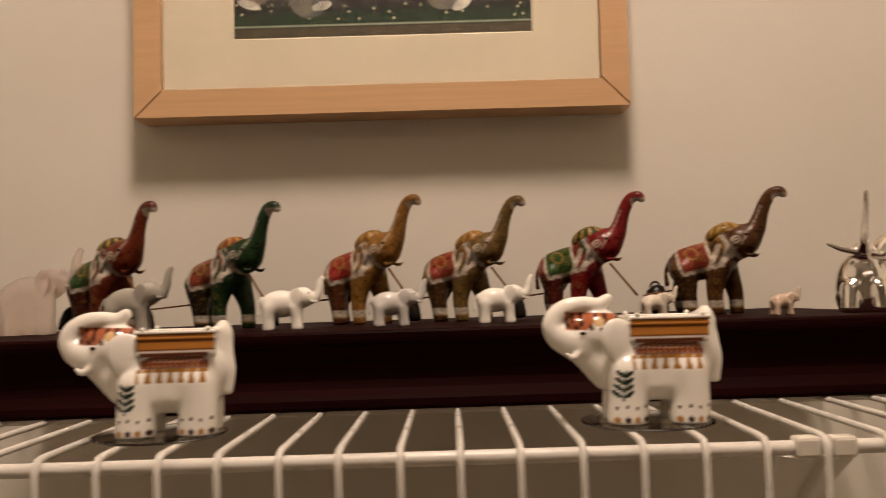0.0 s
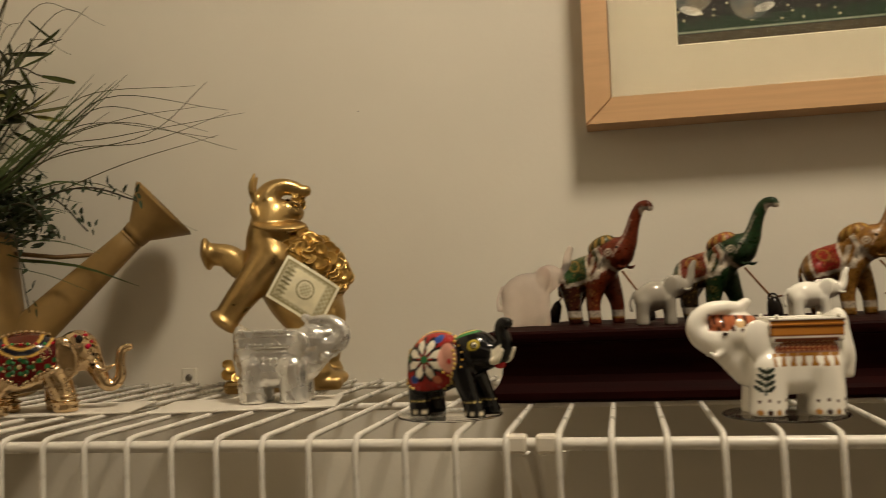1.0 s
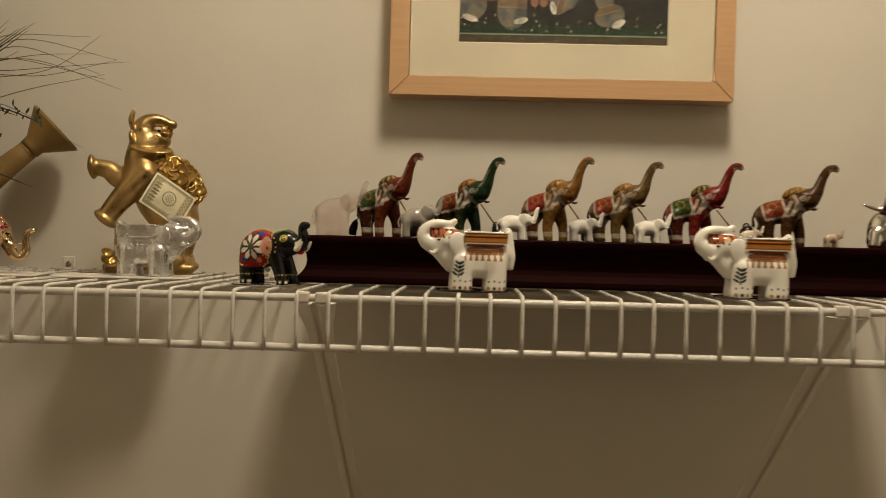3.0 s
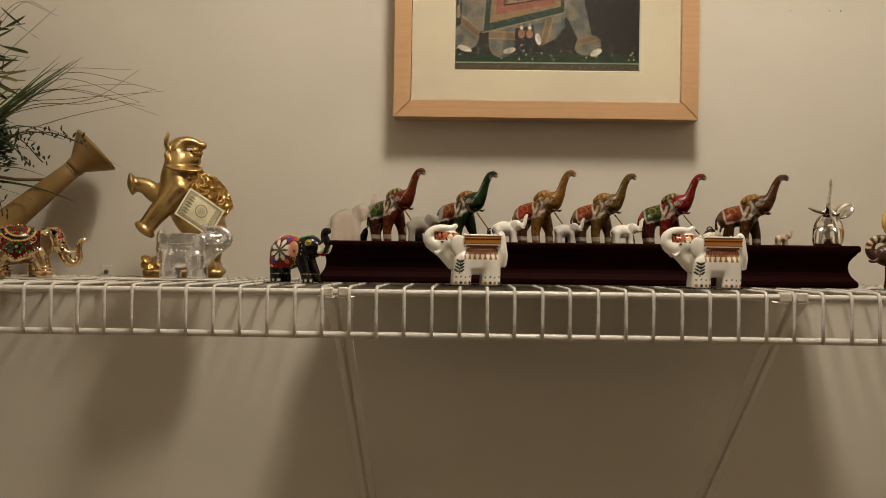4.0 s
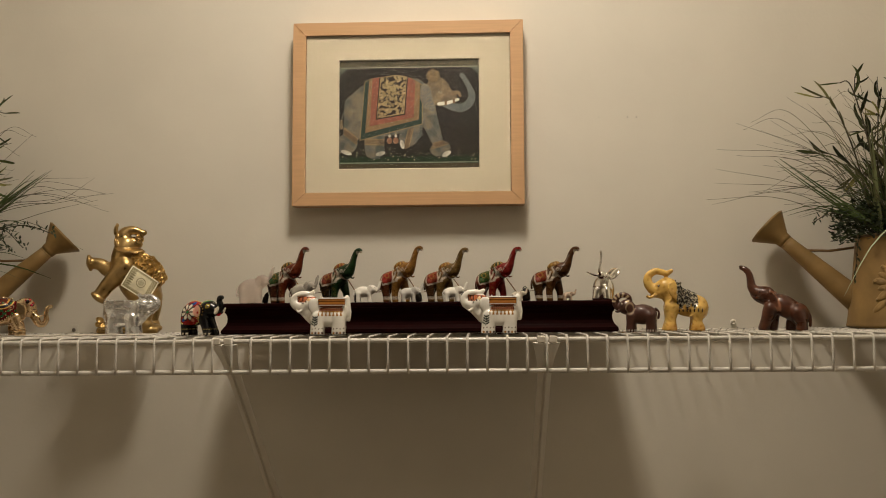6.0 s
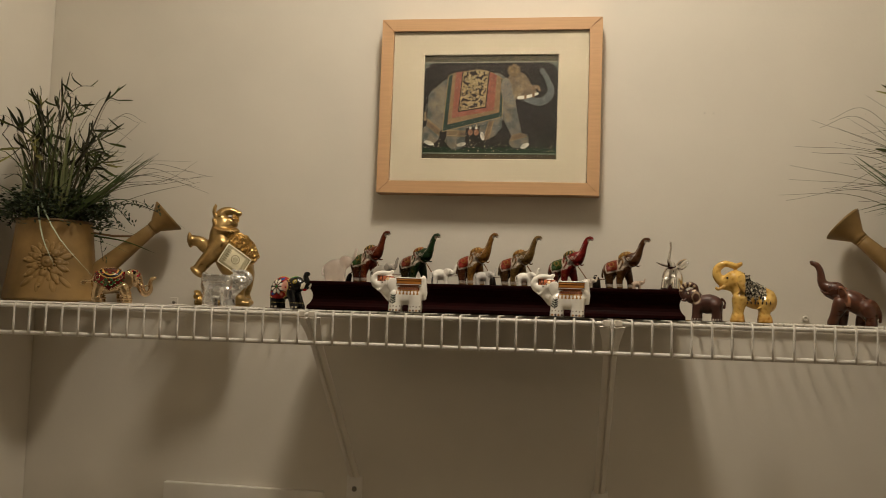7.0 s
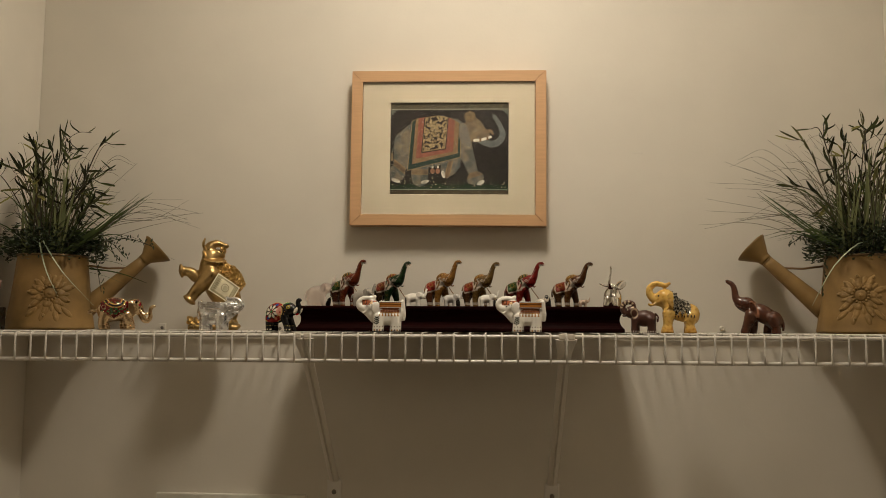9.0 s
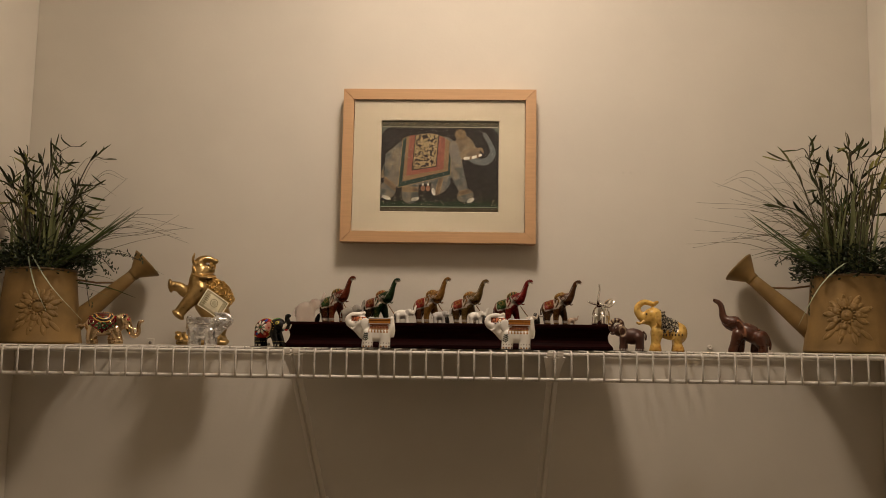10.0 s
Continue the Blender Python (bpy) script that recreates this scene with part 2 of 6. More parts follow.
def BOX(c, half, rad, rot=(0, 0, 0)):
    c, half, R = np.asarray(c, float), np.asarray(half, float), rotm(*rot)

    def f(P):
        q = np.abs((P - c) @ R) - half + rad
        return np.linalg.norm(np.maximum(q, 0), axis=1) + np.minimum(q.max(1), 0) - rad
    m = np.linalg.norm(half) if any(rot) else half
    return f, c - m, c + m


def both(prim, c, *rest, **kw):
    """The same solid on both sides of the middle plane."""
    def flip(v):
        v = np.asarray(v, float).copy()
        v[..., 1] *= -1
        return v
    other = dict(kw)
    if "rot" in kw:
        other["rot"] = (-kw["rot"][0], kw["rot"][1], -kw["rot"][2])
    return [prim(c, *rest, **kw), prim(flip(c), *rest, **other)]


def field(solids):
    def f(P):
        d = np.full(len(P), 60.0)
        for (g, lo, hi), k in solids:
            m = abs(k) + 4
            near = np.all((P > lo - m) & (P < hi + m), axis=1)
            if not near.any():
                continue
            a, b = d[near], g(P[near])
            if k < 0:
                d[near] = np.maximum(a, -b)
            else:
                h = np.maximum(k - np.abs(a - b), 0) / max(k, 1e-6)
                d[near] = np.minimum(a, b) - h * h * k / 4
        return d
    return f


def grow(solids, h):
    """Skin of the joined solids (k > 0 blends, k < 0 cuts), as vertices and quads."""
    f = field(solids)
    lo = np.min([s[0][1] for s in solids if s[1] >= 0], axis=0) - 3 * h
    hi = np.max([s[0][2] for s in solids if s[1] >= 0], axis=0) + 3 * h
    ax = [np.arange(a, b + h, h) for a, b in zip(lo, hi)]
    n = [len(a) for a in ax]
    G = np.stack(np.meshgrid(*ax, indexing="ij"), -1)
    d = f(G.reshape(-1, 3)).reshape(n)
    acc, cnt = np.zeros([k - 1 for k in n] + [3]), np.zeros([k - 1 for k in n])
    cross = []
    for a in range(3):
        s0, s1 = [slice(None)] * 3, [slice(None)] * 3
        s0[a], s1[a] = slice(None, -1), slice(1, None)
        d0, d1 = d[tuple(s0)], d[tuple(s1)]
        idx = np.argwhere((d0 < 0) != (d1 < 0))
        i = tuple(idx.T)
        t = d0[i] / (d0[i] - d1[i])
        pos = G[tuple(s0)][i].copy()
        pos[:, a] += t * h
        b, c = [k for k in range(3) if k != a]
        for ob in (0, 1):
            for oc in (0, 1):
                j = idx.copy()
                j[:, b] -= ob
                j[:, c] -= oc
                np.add.at(acc, tuple(j.T), pos)
                np.add.at(cnt, tuple(j.T), 1)
        cross.append((a, b, c, idx, d0[i] < 0))
    used = cnt > 0
    num = np.full(cnt.shape, -1)
    num[used] = np.arange(used.sum())
    V = acc[used] / cnt[used][:, None]
    F = []
    for a, b, c, idx, inside in cross:
        q = []
        for ob, oc in ((0, 0), (1, 0), (1, 1), (0, 1)):
            j = idx.copy()
            j[:, b] -= ob
            j[:, c] -= oc
            q.append(num[tuple(j.T)])
        q = np.stack(q, 1)
        turn = inside if a != 1 else ~inside
        q[~turn] = q[~turn][:, ::-1]
        F.append(q)
    e = 0.05
    for _ in range(2):
        v = f(V)
        g = np.stack([f(V + e * np.eye(3)[k]) - v for k in range(3)], 1) / e
        g2 = np.maximum((g * g).sum(1), 0.3)
        V = V - np.clip(v / g2, -h, h)[:, None] * g
    return V, np.vstack(F)


class Fig:
    """Collects the skins and small pieces of one figurine, which becomes one mesh."""

    def __init__(self):
        self.V, self.F, self.c, self.m, self.n = [], [], [], [], 0

    def add(self, V, F, col=(0.5, 0.5, 0.5), m=0):
        V = np.asarray(V, float)
        col = np.asarray(col, float)
        self.V.append(V)
        self.c.append(np.broadcast_to(col, (len(V), 3)))
        mm = np.broadcast_to(np.asarray(m), (len(F),))
        self.F += [tuple(int(i) + self.n for i in f) for f in F]
        self.m += list(mm)
        self.n += len(V)

    def ball(self, c, r, col=(0.5, 0.5, 0.5), m=0, n=8):
        r = np.broadcast_to(np.asarray(r, float), (3,))
        prof = [(max(math.sin(math.pi * i / (n // 2 + 1)), 0.02), -math.cos(math.pi * i / (n // 2 + 1))) for i in range(n // 2 + 2)]
        V, F = lathe(prof, n)
        self.add(np.asarray(V) * r + np.asarray(c), F, col, m)

    def disc(self, c, r, t, R, col=(0.5, 0.5, 0.5), m=0, n=18):
        R = np.asarray(R).T
        V, F = lathe([(r, -t / 2), (r, t / 2)], n, False)
        self.add(np.asarray(V) @ R + np.asarray(c), F, col, m)
        for s in (1, -1):
            V, F = lathe([(r, s * t / 2), (r * 0.84, s * t / 2)], n, False)
            self.add(np.asarray(V) @ R + np.asarray(c), F if s > 0 else [f[::-1] for f in F], col, m)
            V, _ = lathe([(r * 0.84, s * t / 2), (r * 0.8, s * t * 0.34)], n, False)
            F = _ + [tuple(n + k for k in range(n))]
            self.add(np.asarray(V) @ R + np.asarray(c), F if s > 0 else [f[::-1] for f in F], col, m)

    def done(self, name, mats, m, label, category="figurine", group=""):
        V = np.vstack(self.V) * 0.001
        ob = mk(name, V, self.F, mats, smooth=True, col=np.vstack(self.c), mi=self.m)
        ob.matrix_basis = m
        return tagged(ob, label, category, group)


def lerp(a, b, w):
    w = np.clip(w, 0, 1)[:, None]
    return a * (1 - w) + np.asarray(b, float) * w


def inside(x, lo, hi, s=0.5):
    """1 where lo < x < hi, with a soft edge of width s."""
    return np.clip((x - lo) / s + 0.5, 0, 1) * np.clip((hi - x) / s + 0.5, 0, 1)

# ---- the room ----
XW, XE, YN, YS, ZC, ZF = -0.815, 0.828, 0.656, -2.8, 2.52, -0.06
DECK, SLOPE = 1.4320, 0.0055


def deck(x):
    """The shelf sags a little towards the side wall."""
    return DECK + SLOPE * (x - 0.2)




def slab(name, lo, hi, material, label, category):
    return tagged(from_bm(name, box(lo, hi), material), label, category, kind="structure")


# the back wall is built round the recess, so that the opening goes through it
NX0, NX1, NZ0, NZ1 = -0.509, -0.295, 0.87, 1.086
bm = bmesh.new()
xs, zs = [XW - 0.12, NX0, NX1, XE + 0.12], [ZF, NZ0, NZ1, ZC]
grid = {(i, j, k): bm.verts.new((xs[i], YN + 0.12 * k, zs[j])) for i in range(4) for j in range(4) for k in range(2)}
for i in range(3):
    for j in range(3):
        if (i, j) != (1, 1):
            for k in range(2):
                bm.faces.new([grid[a, b, k] for a, b in ((i, j), (i + 1, j), (i + 1, j + 1), (i, j + 1))])
for a, b in (((1, 1), (2, 1)), ((2, 1), (2, 2)), ((2, 2), (1, 2)), ((1, 2), (1, 1))):
    bm.faces.new([grid[(*a, 0)], grid[(*b, 0)], grid[(*b, 1)], grid[(*a, 1)]])
tagged(from_bm("wall_north", bm, M_WALL), "warm white painted drywall behind the wire shelf", "wall", kind="structure")
# unseen: side walls stop at YA and the room widens, to cut bounced light
YA, XR = -0.35, 2.1
slab("wall_west", (XW - 0.12, YA, ZF), (XW, YN - 0.001, ZC), M_WALL, "warm white painted side wall", "wall")
slab("wall_east", (XE, YA, ZF), (XE + 0.12, YN - 0.001, ZC), M_WALL, "warm white painted side wall", "wall")
slab("wall_return_west", (-XR, YA - 0.12, ZF), (XW, YA - 0.001, ZC), M_SOUTH, "unseen plain beige wall added where the room widens", "wall")
slab("wall_return_east", (XE, YA - 0.12, ZF), (XR, YA - 0.001, ZC), M_SOUTH, "unseen plain beige wall added where the room widens", "wall")
slab("wall_far_west", (-XR - 0.12, YS, ZF), (-XR, YA - 0.001, ZC), M_SOUTH, "plain beige painted room wall", "wall")
slab("wall_far_east", (XR, YS, ZF), (XR + 0.12, YA - 0.001, ZC), M_SOUTH, "plain beige painted room wall", "wall")
slab("wall_south", (-XR - 0.12, YS - 0.12, ZF), (XR + 0.12, YS - 0.001, ZC), M_SOUTH, "plain beige painted end wall", "wall")
slab("floor", (-XR - 0.12, YS - 0.12, ZF - 0.1), (XR + 0.12, YN + 0.12, ZF), M_FLOOR, "plain brown vinyl floor", "floor")
slab("ceiling", (-XR - 0.12, YS - 0.12, ZC), (XR + 0.12, YN + 0.12, ZC + 0.1), M_CEIL, "white painted ceiling", "ceiling")

# ceiling lamp
lamp = thing("ceiling_light", pose(LAMP[0], LAMP[1], ZC), "oval flush ceiling light with a glowing glass dome", "ceiling light")
V, F = lathe([(0.112, -0.001), (0.115, -0.006), (0.112, -0.018), (0.104, -0.022)], 40)
mk("base", [(x, y * 1.5, z) for x, y, z in V], F, M_TRIM, lamp)
V, F = lathe([(0.092 * math.cos(a), -0.0225 - 0.03 * math.sin(a)) for a in [i * math.pi / 2 / 6 for i in range(6)]] + [(0.004, -0.0535)], 20)
V = [(x, y * 1.5, z) for x, y, z in V]
mk("dome", V, [f[::-1] for f in F], M_LAMPGLASS, lamp, "glowing frosted glass dome")

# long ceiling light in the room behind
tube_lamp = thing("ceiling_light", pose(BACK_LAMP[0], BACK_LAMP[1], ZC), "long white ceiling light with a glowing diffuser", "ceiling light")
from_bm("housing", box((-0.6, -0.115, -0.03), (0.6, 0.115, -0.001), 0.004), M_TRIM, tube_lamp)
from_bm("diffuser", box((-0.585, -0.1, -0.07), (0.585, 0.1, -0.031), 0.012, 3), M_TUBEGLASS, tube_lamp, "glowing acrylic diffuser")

# recess with its trim, low on the back wall
rec = thing("recessed_wall_box", pose(0, YN, 0), "white trimmed recessed box with a dark inside, set in the wall", "wall box")
t = 0.036
for lo, hi in (((NX0 - t, -0.012, NZ1), (NX1 + t, -0.0005, NZ1 + t)), ((NX0 - t, -0.012, NZ0 - t), (NX1 + t, -0.0005, NZ0)),
               ((NX0 - t, -0.012, NZ0 + 0.0005), (NX0, -0.0005, NZ1 - 0.0005)), ((NX1, -0.012, NZ0 + 0.0005), (NX1 + t, -0.0005, NZ1 - 0.0005))):
    from_bm("trim_board", box(lo, hi, 0.002), M_TRIM, rec)
bm = bmesh.new()
e = 0.002
q = [(NX0 + e, NZ0 + e), (NX1 - e, NZ0 + e), (NX1 - e, NZ1 - e), (NX0 + e, NZ1 - e)]
f0 = [bm.verts.new((x, 0.001, z)) for x, z in q]
f1 = [bm.verts.new((x, 0.09, z)) for x, z in q]
for i in range(4):
    bm.faces.new([f0[i], f0[(i + 1) % 4], f1[(i + 1) % 4], f1[i]])
bm.faces.new(f1)
from_bm("liner", bm, M_DARKBOX, rec, "dark inner faces of the recess")

# old nail holes
hole_v, hole_f = lathe([(0.0022, 0.0), (0.0016, 0.0006), (0.0004, 0.0003)], 10)
hole = None
for x, z, s in ((0.309, 1.773, 0.6), (0.356, 1.773, 0.9), (0.370, 1.773, 1.0), (0.605, 1.772, 0.5), (-0.383, 1.663, 0.5), (-0.166, 1.424, 1.7), (0.188, 1.424, 1.5)):
    m = pose(x, YN - 0.0003, z, 90, 0, 0) @ Matrix.Scale(s * 0.42, 4)
    if hole is None:
        hole = tagged(mk("nail_hole", hole_v, hole_f, M_HOLE), "small dark nail hole in the painted wall", "nail hole", "nail holes")
        hole.matrix_basis = m
    else:
        o = hole.copy()
        scene.collection.objects.link(o)
        o.matrix_basis = m

# ---- wire shelf ----
YF, PITCH = 0.3435, 0.0246
shelf = thing("wire_shelf", pose(0.2, 0, 1.43, 0, -0.315, 0) @ pose(-0.2, 0, -1.43), "white vinyl-coated wire shelf with a hanging front lip", "shelf")
for name, y, z, r in (("front_rail", YF, 1.4258, 0.0031), ("lower_rail", YF, 1.3875, 0.0031), ("back_rail", 0.648, 1.4258, 0.0028), ("middle_rail", 0.50, 1.4258, 0.0026)):
    V, F = tube([(XW + 0.002 + (XE - XW - 0.004) * i / 40, y, z) for i in range(41)], r, 12)
    mk(name, V, F, M_WIRE, shelf)
WR = 0.0016
wire_path = [(0, 0.651, 1.4304), (0, 0.5, 1.4304), (0, YF + 0.004, 1.4304), (0, YF - 0.0015, 1.4298), (0, YF - 0.0043, 1.4274), (0, YF - 0.0048, 1.423), (0, YF - 0.0048, 1.4), (0, YF - 0.0048, 1.3848)]
V, F = tube(wire_path, WR, 8)
wire = mk("wire", V, F, M_WIRE, shelf)
first = 0.199 - 41 * PITCH
wire.location = (first, 0, 0)
for k in range(1, 67):
    x = first + PITCH * k
    if XW + 0.005 < x < XE - 0.005:
        o = wire.copy()
        scene.collection.objects.link(o)
        o.location = (x + random.uniform(-0.0004, 0.0004), 0, 0)


def shelf_bracket(x):
    b = thing("shelf_bracket", pose(x, 0, 0), "white steel diagonal brace holding up the wire shelf", "bracket", "shelf braces")
    dz = deck(x) - DECK
    for s in (-1, 1):
        from_bm("clip", box((s * 0.0073 - 0.0052, YF - 0.0042, 1.4217 + dz), (s * 0.0073 + 0.0052, YF + 0.0042, 1.4305 + dz), 0.0016), M_PLASTIC, b, "white plastic clip round the rail")
    # folded steel strut, a shallow channel
    a, c = np.array([0, YF + 0.006, 1.422 + dz]), np.array([0, YN - 0.006, 1.150])
    prof = [(-0.0090, -0.0012), (-0.0086, 0.0004), (-0.0072, 0.0012), (-0.0028, 0.0030), (-0.0016, 0.0028), (-0.0006, 0.0002), (0.0006, 0.0002), (0.0016, 0.0028), (0.0028, 0.0030), (0.0072, 0.0012), (0.0086, 0.0004), (0.0090, -0.0012), (0.0, -0.0036)]
    d = (c - a) / np.linalg.norm(c - a)
    nrm = np.cross([1, 0, 0], d)
    V, F = [], []
    for i in range(13):
        w = 1.0 + (0.9 if i == 0 else 0.25 if i == 1 else 0.0)
        p = a + (c - a) * i / 12
        V += [p + np.array([1, 0, 0]) * u * w - nrm * v for u, v in prof]
    n = len(prof)
    for i in range(12):
        F += [(i * n + k, i * n + (k + 1) % n, (i + 1) * n + (k + 1) % n, (i + 1) * n + k) for k in range(n)]
    F += [tuple(range(n)), tuple(12 * n + k for k in range(n))]
    mk("strut", V, F, M_STEEL, b, "white-coated steel strut folded along a slit", smooth=False)
    plate = from_bm("foot_plate", box((-0.0135, YN - 0.0040, 1.113), (0.0135, YN - 0.0002, 1.152), 0.0016), M_STEEL, b)
    V, F = lathe([(0.0045, 0), (0.0045, 0.001), (0.003, 0.0022), (0.0008, 0.0024)], 14)
    mk("screw", [(x, YN - 0.0041 - z, 1.129 + y) for x, y, z in V], F, M_SCREW, plate, "dark screw head")
    return b


for x in (-0.2075, 0.199):
    shelf_bracket(x)


def wall_clip(x):
    c = thing("wall_clip", pose(x, YN, deck(x)), "small white plastic clip screwed to the wall behind the shelf", "clip", "wall clips")
    d = 0.0022 if x < -0.4 else 0.0065
    bm = box((-0.007, -d, -0.013), (0.007, -0.0002, 0.0125), min(0.0018, d / 3))
    body = from_bm("body", bm, M_WALL if x < -0.4 else M_PLASTIC, c)
    from_bm("hook", box((-0.0035, -0.012, -0.013), (0.0035, -0.0066, 0.0), 0.001), M_WALL if x < -0.4 else M_PLASTIC, c)
    V, F = lathe([(0.0032, 0), (0.003, 0.001), (0.0008, 0.0013)], 12)
    mk("screw", [(x, -d - 0.0001 - z, 0.004 + y) for x, y, z in V], F, M_SCREW, body)
    return c


for x in (-0.549, -0.318):
    wall_clip(x)
V, F = lathe([(0.0062, 0.0), (0.0062, 0.004), (0.0052, 0.0062), (0.003, 0.0075), (0.0026, 0.0062), (0.0006, 0.006)], 18)
knob = mk("wall_anchor", V, F, M_WALL)
knob.matrix_basis = pose(0.515, YN - 0.0002, deck(0.515) + 0.008, 90, 0, 0) @ Matrix.Scale(0.75, 4)
tagged(knob, "small round white plastic anchor in the wall", "wall anchor")

# ---- the framed picture ----
FX0, FX1, FZ0, FZ1, FY = -0.184, 0.187, 1.6295, 1.927, 0.6235
pic = thing("framed_picture", pose(0, 0, 0), "beech-framed painting of a decorated walking elephant with a cream mat", "picture")
FW = 0.0205


def mitred(p0, p1, q1, q0, material):
    """One side of the frame: outer edge p0-p1, inner edge q1-q0, with a small lip."""
    bm = bmesh.new()
    f = [bm.verts.new((x, FY, z)) for x, z in (p0, p1, q1, q0)]
    b = [bm.verts.new((x, YN - 0.001, z)) for x, z in (p0, p1, q1, q0)]
    bm.faces.new(f)
    bm.faces.new(b[::-1])
    for i in range(4):
        bm.faces.new([f[i], b[i], b[(i + 1) % 4], f[(i + 1) % 4]])
    outer = [e for e in bm.edges if all(abs(v.co.y - FY) < 1e-6 for v in e.verts)]
    bmesh.ops.bevel(bm, geom=[outer[0]], offset=0.0012, segments=2, affect="EDGES")
    return from_bm("frame_side", bm, material, pic)


o, w, g = ((FX0, FZ0), (FX1, FZ0), (FX1, FZ1), (FX0, FZ1)), ((FX0 + FW, FZ0 + FW), (FX1 - FW, FZ0 + FW), (FX1 - FW, FZ1 - FW), (FX0 + FW, FZ1 - FW)), 0.00002
for i in range(4):
    j = (i + 1) % 4
    ends = [(o[i], 1), (o[j], -1), (w[j], -1), (w[i], 1)]
    pts = [(x + s * (g if i == 0 else -g if i == 2 else 0), z + s * (g if i == 1 else -g if i == 3 else 0)) for (x, z), s in ends]
    mitred(*pts, M_BEECH_H if i % 2 == 0 else M_BEECH)
PX0, PX1, PZ0, PZ1 = -0.1105, 0.117, 1.688, 1.8665
MY = 0.6285
# mat board with its window
bm = bmesh.new()
e = 0.0008
oo = [(FX0 + FW + e, FZ0 + FW + e), (FX1 - FW - e, FZ0 + FW + e), (FX1 - FW - e, FZ1 - FW - e), (FX0 + FW + e, FZ1 - FW - e)]
ii = [(PX0, PZ0), (PX1, PZ0), (PX1, PZ1), (PX0, PZ1)]
ov, iv, bv = ([bm.verts.new((x, y, z)) for x, z in pts] for pts, y in ((oo, MY), (ii, MY), ([(x + (0.0012 if x < 0 else -0.0012), z + (0.0012 if z < 1.75 else -0.0012)) for x, z in ii], MY + 0.0016)))
bo = [bm.verts.new((x, MY + 0.0016, z)) for x, z in oo]
for i in range(4):
    j = (i + 1) % 4
    bm.faces.new([ov[i], ov[j], iv[j], iv[i]])
    bm.faces.new([iv[i], iv[j], bv[j], bv[i]])
    bm.faces.new([ov[i], bo[i], bo[j], ov[j]])
from_bm("mat_board", bm, M_MAT, pic, "cream mat board with a cut window")
bm = box((FX0 + FW + 0.0012, MY - 0.0032, FZ0 + FW + 0.0012), (FX1 - FW - 0.0012, MY - 0.0012, FZ1 - FW - 0.0012))
pane = from_bm("pane", bm, M_PANE, pic, "clear picture glass")
pane.visible_shadow = False
from_bm("backing", box((FX0 + FW + 0.001, MY + 0.006, FZ0 + FW + 0.001), (FX1 - FW - 0.001, MY + 0.009, FZ1 - FW - 0.001)), M_CARD, pic)


def seg2(P, a, b, ra, rb):
    a, b = np.asarray(a, float), np.asarray(b, float)
    e = b - a
    t = np.clip((P - a) @ e / (e @ e), 0, 1)
    return np.linalg.norm(P - a - t[:, None] * e, axis=1) - (ra + t * (rb - ra))


def line2(P, pts, rads, n=6):
    s = spline(np.c_[np.asarray(pts, float), np.asarray(rads, float)], n)
    return np.min([seg2(P, s[i, :2], s[i + 1, :2], s[i, 2], s[i + 1, 2]) for i in range(len(s) - 1)], axis=0)


def poly2(P, pts):
    """Signed distance to a convex polygon."""
    p = np.asarray(pts, float)
    c = p.mean(0)
    d = np.full(len(P), -1e9)
    for a, b in zip(p, np.roll(p, -1, 0)):
        n = np.array([b[1] - a[1], a[0] - b[0]])
        n /= np.linalg.norm(n)
        if (c - a) @ n > 0:
            n = -n
        d = np.maximum(d, (P - a) @ n)
    return d


def ell2(P, c, r, turn=0):
    q = P - np.asarray(c, float)
    a = radians(turn)
    q = np.c_[q[:, 0] * math.cos(a) + q[:, 1] * math.sin(a), -q[:, 0] * math.sin(a) + q[:, 1] * math.cos(a)] / np.asarray(r, float)
    return (np.linalg.norm(q, axis=1) - 1) * min(r)


